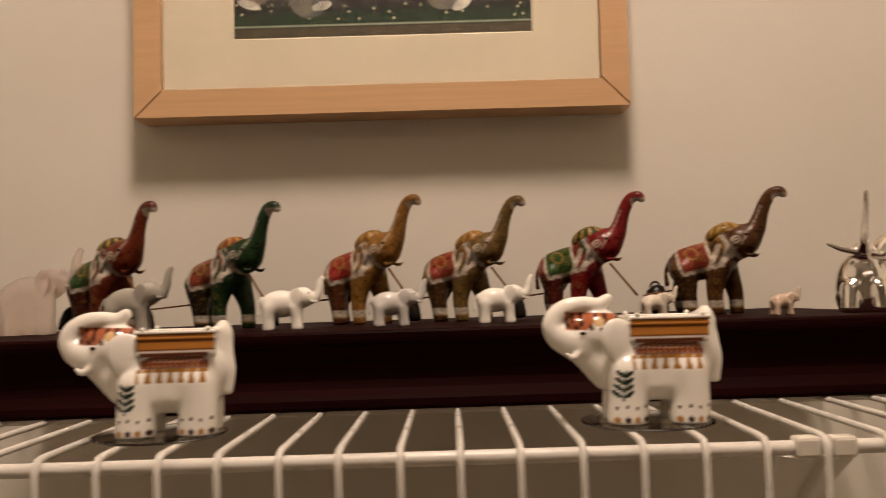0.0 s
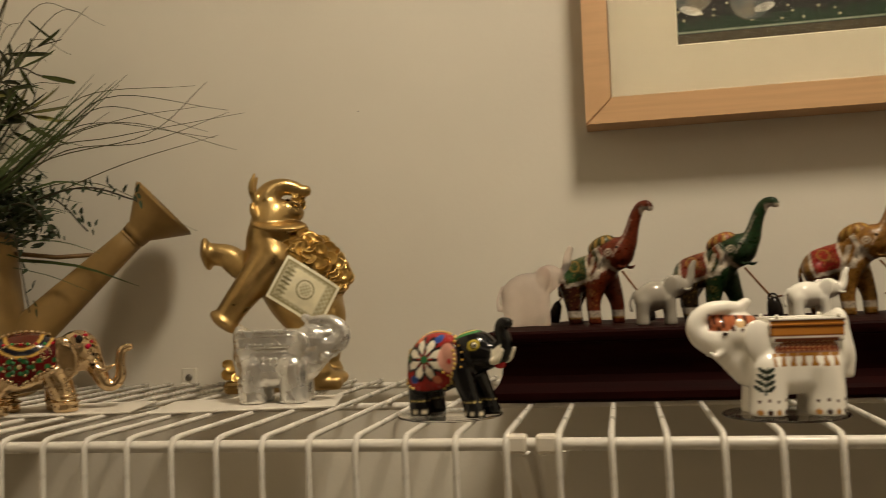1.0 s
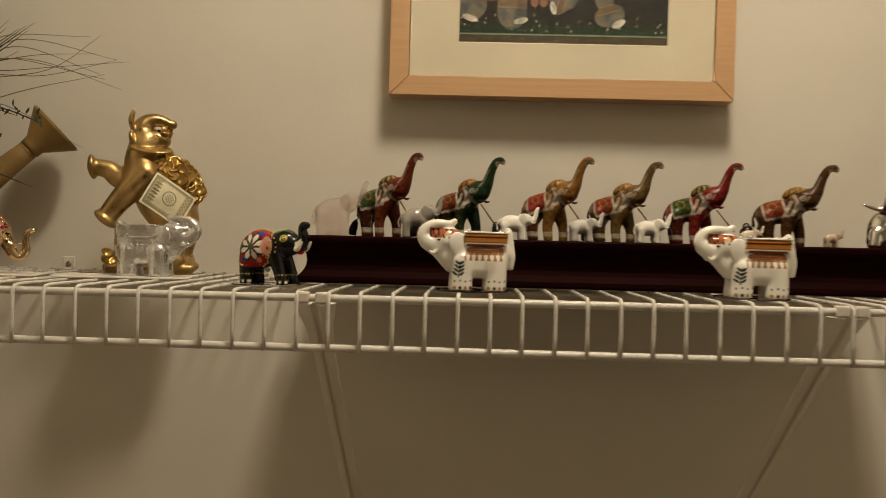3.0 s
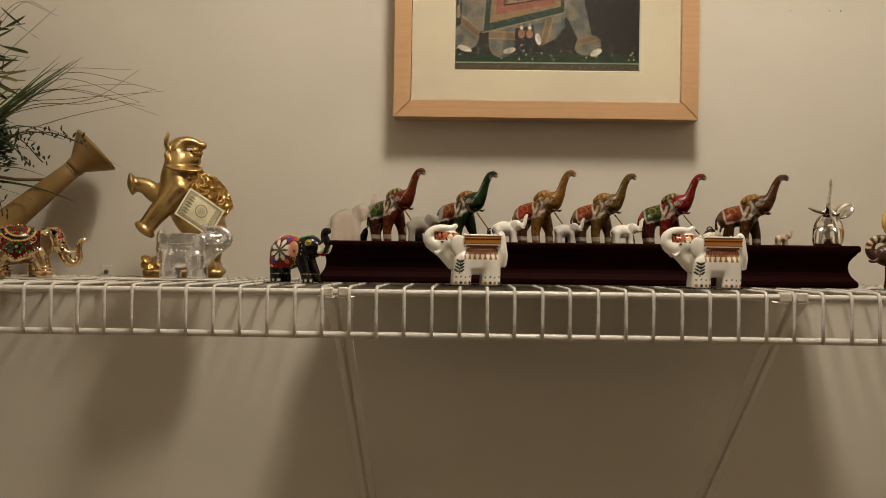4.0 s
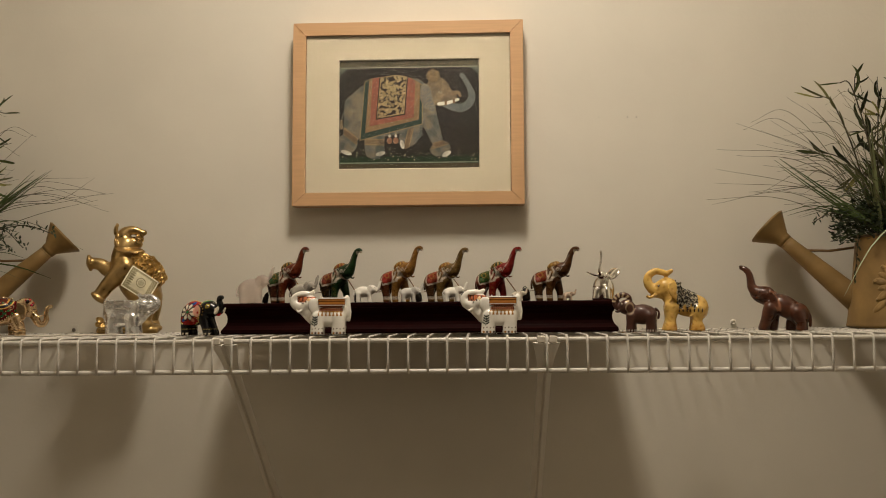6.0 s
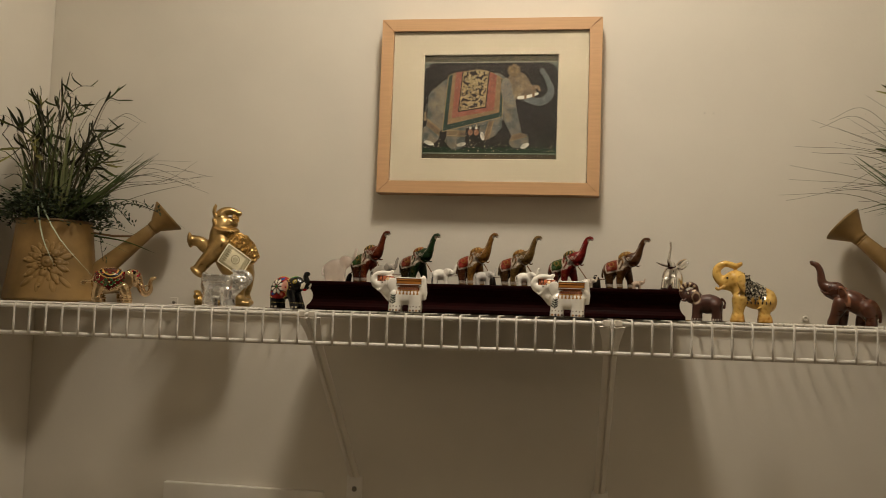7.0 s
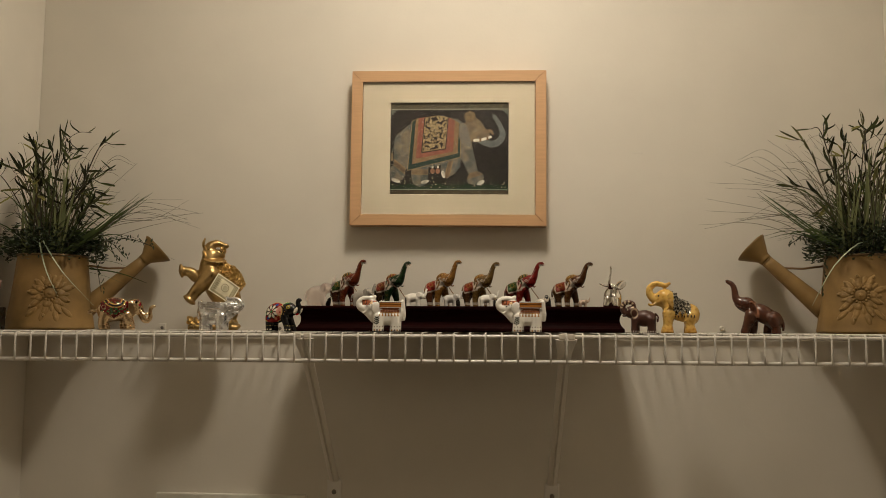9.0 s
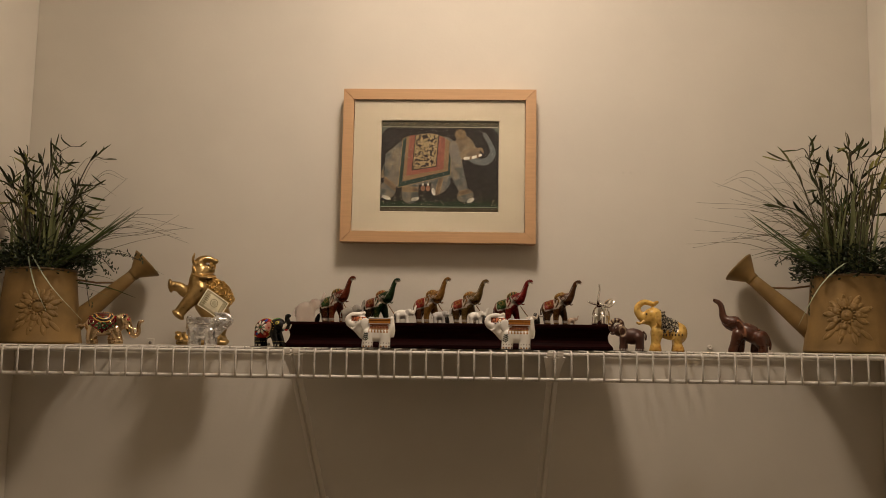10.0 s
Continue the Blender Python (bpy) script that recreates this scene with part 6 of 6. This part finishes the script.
M_GOLDPALE = mat("polished_pale_gold", (0.68, 0.51, 0.31), 0.1, 1.0, var=0.35, scale=90, bump=0.5, bscale=110, dist=0.003, rvar=0.05)
jewelled_elephant(pose(-0.540, 0.437, deck(-0.540) + CARD, 0, 0, 30))


def yellow_elephant(m):
    S = [(ELL((-10, 0, 38), (24, 15.5, 18), (0, -24, 0)), 4), (ELL((-28, 0, 31), (13, 14, 17)), 5)]
    S += [(ELL((16, 0, 59), (16.5, 13.5, 14.5), (0, 20, 0)), 6), (ELL((7, 0, 44), (13, 13.5, 19), (0, 14, 0)), 6)]
    S += [(TUB([(25, 0, 55), (35, 0, 59), (40.5, 0, 67), (39.5, 0, 76), (31, 0, 82.5), (22, 0, 81.5), (15, 0, 79.5), (8, 0, 83)], [10, 7.5, 6.2, 5.4, 4.8, 4.4, 4, 2.6]), 4)]
    S += [(TUB([(30, 0, 50), (37, 0, 47)], [4, 1.6], 3), 3)]
    for sy in (1, -1):
        S += [(TUB([(9, 7.5 * sy, 32), (11, 8.2 * sy, 15), (12, 9 * sy, 2)], [10.5, 7.0, 9.6]), 3)]
        S += [(TUB([(-26, 8 * sy, 28), (-24, 8.6 * sy, 14), (-25, 9.2 * sy, 2)], [11, 7.2, 9.8]), 3)]
        S += [(ELL((3, 16 * sy, 53), (11, 2.2, 17), (0, 38, 26 * sy)), 0.8), (TUB([(-2, 15 * sy, 66), (4, 17.5 * sy, 52), (12, 14 * sy, 40)], [1.6, 1.3, 1.4], 4), 0.8)]
        S += [(ELL((-20, 12 * sy, 22), (9, 3, 1.2), (0, 20, 0)), 2)]
        S += [(TUB([(31, 7 * sy, 50), (38, 9 * sy, 46), (43, 9 * sy, 49)], [2.2, 1.9, 0.8], 3), 1)]
    S += [(BOX((0, 0, -6), (90, 50, 6), 0), -1)]
    V, F = grow(S, 1.3)
    X, Y, Z = V.T
    Y1, Y2 = np.array(C(228, 188, 102)), np.array(C(182, 128, 48))
    # shading of the folds painted as wavy amber patches; amber deepens towards the feet
    amber_shade = inside(np.sin(X * 0.55 + 1.6 * np.sin(Z * 0.21)) * np.sin(Z * 0.5 + 1.4 * np.sin(X * 0.17)), 0.55, 2, 0.3)
    col = lerp(np.tile(Y1, (len(V), 1)), Y2, 0.5 * inside(Z, -5, 8, 6) + 0.45 * amber_shade + 0.2 * (np.sin(X * 0.2) * np.sin(Z * 0.17) + 0.3))
    f = Fig()
    cen = np.array([V[q].mean(0) for q in F])
    saddle = (cen[:, 0] > -25) & (cen[:, 0] < 3) & (cen[:, 2] > 34 + 4 * np.sin(cen[:, 0] * 0.7) + 1.5 * np.sin(cen[:, 0] * 1.9))
    rng = np.random.RandomState(3)
    col2 = np.where(rng.rand(len(V), 1) < 0.42, np.array(C(178, 170, 150)), np.array(C(26, 24, 26)))
    on = np.zeros(len(V), bool)
    on[F[saddle].ravel()] = True
    col[on] = col2[on]
    f.add(V, F, col, np.where(saddle, 1, 0))
    # sequin-like grains over the saddle
    ids = np.argwhere(on)[:, 0]
    for j in rng.choice(ids, 240, replace=False):
        c = C(196, 188, 166) if rng.rand() < 0.5 else C(30, 28, 30)
        f.ball(V[j], 0.7 + 0.6 * rng.rand(), c, m=1, n=6)
    for k in range(7):
        px = -30 + 5 * k
        for sy in (1, -1):
            j = int(np.argmin(np.hypot(X - px, Z - 28) + np.where(Y * sy > 0, 0, 60) - 0.1 * np.abs(Y)))
            f.ball(V[j], (1.1, 1.1, 2.6), C(70, 54, 36), m=1, n=6)
    for sy in (1, -1):
        f.ball((27, 11.2 * sy, 62), 1.6, C(24, 12, 8), 0)
    return f.done("yellow_elephant", [M_RESIN, M_GLITTER], m, "amber yellow resin elephant with a glittering dark saddle cloth, trunk raised")


M_GLITTER = mat("glitter_cloth", rough=0.3, metal=0.5, attr=True, var=0.4, scale=300, bump=0.5, bscale=600, dist=0.0008)
yellow_elephant(pose(0.392, 0.486, deck(0.392), 0, 0, 174))


def brown_elephant(m):
    S = [(ELL((-12, 0, 33), (28, 16, 15.5), (0, -29, 0)), 4), (ELL((-33, 0, 21), (13.5, 14.5, 17)), 6)]
    S += [(ELL((17, 0, 49), (13.5, 11.5, 14), (0, 20, 0)), 4)]
    S += [(TUB([(24, 0, 52), (34, 0, 56), (39.5, 0, 63), (41, 0, 72), (43, 0, 81), (48, 0, 87.5), (55, 0, 90.5)], [10.5, 8.6, 7.0, 6.0, 5.2, 4.4, 3.2]), 4), (ELL((54.5, 0, 91.5), (4.2, 3.4, 2.4), (0, -22, 0)), 1)]
    S += [(TUB([(22, 0, 43), (31, 0, 44.5), (37, 0, 47.5)], [6, 4.2, 2.4], 3), 2.5)]
    for sy in (1, -1):
        S += [(TUB([(10, 8 * sy, 30), (13 + 4 * sy, 8.5 * sy, 14), (16 + 5 * sy, 9 * sy, 3)], [12, 8.6, 8.6]), 4)]
        S += [(TUB([(-30, 9 * sy, 24), (-27 - 8 * sy, 10 * sy, 12), (-27 - 9 * sy, 10 * sy, 2.5)], [12, 8.5, 9]), 4)]
        S += [(ELL((4, 13.5 * sy, 43), (6.5, 1.9, 15), (0, 24, 22 * sy)), 0.7)]
        S += [(TUB([(26, 6 * sy, 44), (34, 9.5 * sy, 46), (40, 9.5 * sy, 51)], [2.4, 2, 0.9], 3), 1)]
    S += [(TUB([(-44, 0, 26), (-48, 0, 17), (-47, 1, 7)], [2.4, 1.9, 2.4], 4), 2)]
    S += [(BOX((0, 0, -6), (90, 50, 6), 0), -1)]
    V, F = grow(S, 1.35)
    X, Y, Z = V.T
    col = np.tile(np.array((0.088, 0.026, 0.010)), (len(V), 1))
    col = lerp(col, np.array((0.07, 0.022, 0.012)), 0.6 * inside(np.sin(X * 0.35 + 2 * np.sin(Z * 0.16)) * np.sin(Y * 0.3 + Z * 0.1), 0.2, 2, 0.5))
    # highlight along the ear edge, painted in as a lighter brown
    er = np.hypot((X - 4 - 0.4 * (Z - 43)) / 6.5, (Z - 43) / 14)
    col = lerp(col, np.array((0.36, 0.16, 0.085)), (np.abs(Y) > 12.6) * inside(er, 0.78, 1.25, 0.2) * (X < 6 + 0.4 * (Z - 43)))
    f = Fig()
    f.add(V, F, col)
    for sy in (1, -1):
        f.ball((26, 10.6 * sy, 55), 1.5, (0.03, 0.012, 0.008), m=0, n=8)
    f.V = [v * np.array([0.85, 0.92, 0.95]) for v in f.V]
    return f.done("carved_elephant", [M_WOODFIG], m, "polished red-brown carved wooden elephant with raised trunk")


brown_elephant(pose(0.522, 0.465, deck(0.522), 0, 0, 154))


def small_brown_elephant(m):
    S = [(ELL((-8, 0, 22.5), (18.5, 12.5, 13)), 3)]
    S += [(ELL((12, 0, 32), (10.5, 9.5, 10)), 4)]
    S += [(TUB([(18, 0, 31), (23, 0, 32), (26, 0, 38), (23.5, 0, 45), (16.5, 0, 48), (9.5, 0, 45.5), (7, 0, 41)], [5.4, 4.8, 4.4, 4, 3.7, 3.2, 2.4]), 2)]
    for sy in (1, -1):
        S += [(TUB([(5, 6 * sy, 20), (6, 6.5 * sy, 10), (6.5, 6.8 * sy, 2)], [7, 5.8, 6.2]), 3)]
        S += [(TUB([(-18, 6.5 * sy, 20), (-19, 7 * sy, 10), (-19, 7 * sy, 2)], [7.5, 6, 6.4]), 3)]
        S += [(ELL((6.5, 9.8 * sy, 31), (6, 2.2, 8.5), (0, 18, 20 * sy)), 1)]
        S += [(TUB([(19, 4.5 * sy, 29), (23, 6.5 * sy, 26), (26, 6.5 * sy, 27)], [1.6, 1.4, 0.7], 3), 0.6)]
    S += [(TUB([(-25, 0, 30), (-29, 0, 25), (-28, 0, 18)], [1.4, 1.1, 1.6], 3), 1)]
    S += [(BOX((0, 0, -6), (90, 50, 6), 0), -1)]
    V, F = grow(S, 0.95)
    X, Y, Z = V.T
    col = np.tile(np.array(C(70, 38, 26)), (len(V), 1))
    CR = np.array(C(206, 184, 150))
    arc = np.arctan2(Z - 38, X - 19)
    col = lerp(col, CR, inside(X, 8, 40) * inside(np.hypot(X - 19, Z - 38), 6.5, 13) * inside(Z, 36, 60) * inside(np.sin(arc * 11), 0.1, 2, 0.4))
    col = lerp(col, CR, (np.abs(Y) > 9) * 0.45 * inside(np.hypot((X - 6.5) / 5, (Z - 30) / 7), 0.8, 1.2, 0.15) * inside(X, 0, 14))
    col = lerp(col, np.array(C(190, 180, 170)), inside(Z, 0.5, 3.4) * inside(np.sin(X * 1.9), 0.0, 2, 0.4))
    f = Fig()
    f.add(V, F, col)
    for sy in (1, -1):
        f.ball((17.5, 7.6 * sy, 36), 1.6, C(226, 216, 196))
        f.ball((18.4, 8.4 * sy, 36), 0.9, C(12, 8, 8))
    return f.done("small_brown_elephant", [M_BROWNFIG], m, "small dark brown elephant with cream striped trunk, on a clear coaster")


small_brown_elephant(pose(0.318, 0.396, deck(0.318) + COAST, 0, 0, 164))


def mini_elephant(name, m, size, material, color, label, trunk="up", h=1.0, rise=0.0):
    """Small plain elephant of about 50 mm length, scaled."""
    S = [(ELL((-5, 0, 22), (17, 11, 11.5)), 3), (ELL((13, 0, 27), (9.5, 8.5, 9)), 4)]
    if trunk == "up":
        S += [(TUB([(18, 0, 26), (24, 0, 27), (27, 0, 33), (28, 0, 39), (30, 0, 43)], [4.8, 4, 3.3, 2.8, 2.2]), 3)]
    else:
        S += [(TUB([(19, 0, 25), (25, 0, 19), (27, 0, 11), (31, 0, 8)], [4.6, 3.8, 3, 2.4]), 3)]
    for sy in (1, -1):
        S += [(TUB([(7, 5.5 * sy, 18), (8, 6 * sy, 9), (8.5, 6 * sy, 2)], [5.6, 4.4, 4.8]), 3)]
        S += [(TUB([(-14, 5.5 * sy, 18), (-15, 6 * sy, 9), (-15, 6.2 * sy, 2)], [6, 4.8, 5]), 3)]
        S += [(ELL((8, 9.2 * sy, 27), (6.4, 1.8, 9), (0, 16, 24 * sy)), 0.6)]
        S += [(TUB([(19, 4 * sy, 24), (24, 5.5 * sy, 23), (27, 5.5 * sy, 25)], [1.3, 1.1, 0.6], 3), 0.6)]
    S += [(TUB([(-21, 0, 27), (-25, 0, 20), (-24, 0, 13)], [1.3, 1, 1.4], 3), 1)]
    S += [(BOX((0, 0, -6), (90, 50, 6), 0), -1)]
    if "quartz" in name:
        S += [(ELL((-4, 0, 12), (17, 9.5, 13)), 5)]
    V, F = grow(S, h)
    V = V * np.array([1, 1, 1 + 0.9 * rise])
    V[:, 2] += rise * np.clip(V[:, 2] / 20, 0, 1) * (V[:, 0] + 6)
    f = Fig()
    f.add(V * size, F, color)
    if "quartz" not in name:
        for sy in (1, -1):
            f.ball(np.array((18.2, 6.8 * sy, 30.5)) * size, 0.65 * size, C(20, 16, 14) if color is not None else 0.5, n=6)
    return f.done(name, [material], m, label)


GREY = np.array(C(156, 150, 140))
mini_elephant("quartz_elephant", pose(-0.2265, 0.556, on_ledge(-0.2265), 0, 0, 12), 0.98, M_QUARTZ, (0.8, 0.7, 0.65), "milky rose quartz elephant on the dark ledge", h=1.0, rise=0.17)
mini_elephant("grey_elephant", pose(-0.139, 0.497, on_ledge(-0.139), 0, 0, 6), 0.74, M_GLAZE, GREY, "grey stone elephant with raised trunk, on the dark ledge", h=1.1, rise=0.12)
mini_elephant("white_elephant", pose(-0.0475, 0.497, on_ledge(-0.0475), 0, 0, 8), 0.70, M_GLAZE, WHITE, "small white porcelain elephant on the dark ledge", h=1.3)
mini_elephant("silver_elephant", pose(0.016, 0.497, on_ledge(0.016), 0, 0, 10), 0.62, M_GLAZE, np.array(C(200, 196, 190)), "tiny silvery white elephant on the dark ledge", h=1.4)
mini_elephant("white_elephant", pose(0.0785, 0.499, on_ledge(0.0785), 0, 0, 5), 0.63, M_GLAZE, WHITE, "small white porcelain elephant with raised trunk, on the dark ledge", h=1.3)
mini_elephant("white_elephant", pose(0.171, 0.500, on_ledge(0.171), 0, 0, 8), 0.42, M_GLAZE, np.array(C(214, 202, 184)), "tiny cream porcelain elephant on the dark ledge", h=1.5)
mini_elephant("cream_elephant", pose(0.2405, 0.486, on_ledge(0.2405), 0, 0, 12), 0.36, M_GLAZE, np.array(C(196, 172, 150)), "tiny beige elephant with raised trunk, on the dark ledge", h=1.6)


def wire_elephant(m):
    """Bright metal elephant that faces the room: domed body, thin raised trunk, saucer ears; forward is x."""
    S = [(ELL((0, 0, 13), (13, 16, 24)), 2), (ELL((7, 0, 36), (6, 6, 6)), 3)]
    S += [(TUB([(15, 0, 36), (20, 0, 42), (19, 1, 52), (18, 2, 60), (20, 2, 68)], [3.2, 2.2, 1.7, 1.5, 1.3]), 1.5)]
    S += [(TUB([(10, -3, 35), (13, -12, 37), (15, -19, 40)], [2.4, 1.7, 0.9], 4), 1)]
    S += [(TUB([(14, 5, 33), (20, 9, 32), (24, 11, 34)], [1.6, 1.2, 0.7], 4), 1)]
    for sy in (1, -1):
        if sy > 0:
            S += [(ELL((5, 15, 37.5), (2.6, 11, 10.5), (0, -32, -26)), 0.8)]
        S += [(TUB([(9, 7 * sy, 14), (11, 8 * sy, 3)], [5.5, 5.5], 3), 2)]
    S += [(BOX((0, 0, -6), (90, 50, 6), 0), -1)]
    V, F = grow(S, 1.0)
    f = Fig()
    f.add(V, F)
    return f.done("metal_elephant", [M_CHROME], m, "shiny silver metal elephant with saucer ears and thin raised trunk")


wire_elephant(pose(0.290, 0.492, on_ledge(0.290), 0, 0, -112))

# rose-coloured figure on a black block, by the side wall
stand = from_bm("display_block", box((-0.03, -0.028, 0), (0.03, 0.028, 0.0385), 0.0018), M_BLACKBOX)
stand.matrix_basis = pose(-0.772, 0.425, deck(-0.772), 0, 0, 12)
tagged(stand, "small black lacquered display block on the wire shelf", "display block")
mini_elephant("rose_elephant", pose(-0.775, 0.425, deck(-0.775) + 0.0386, 0, 0, 15), 1.0, M_PINK, (0.5, 0.3, 0.3), "rose-brown resin elephant on a black block", h=1.2)
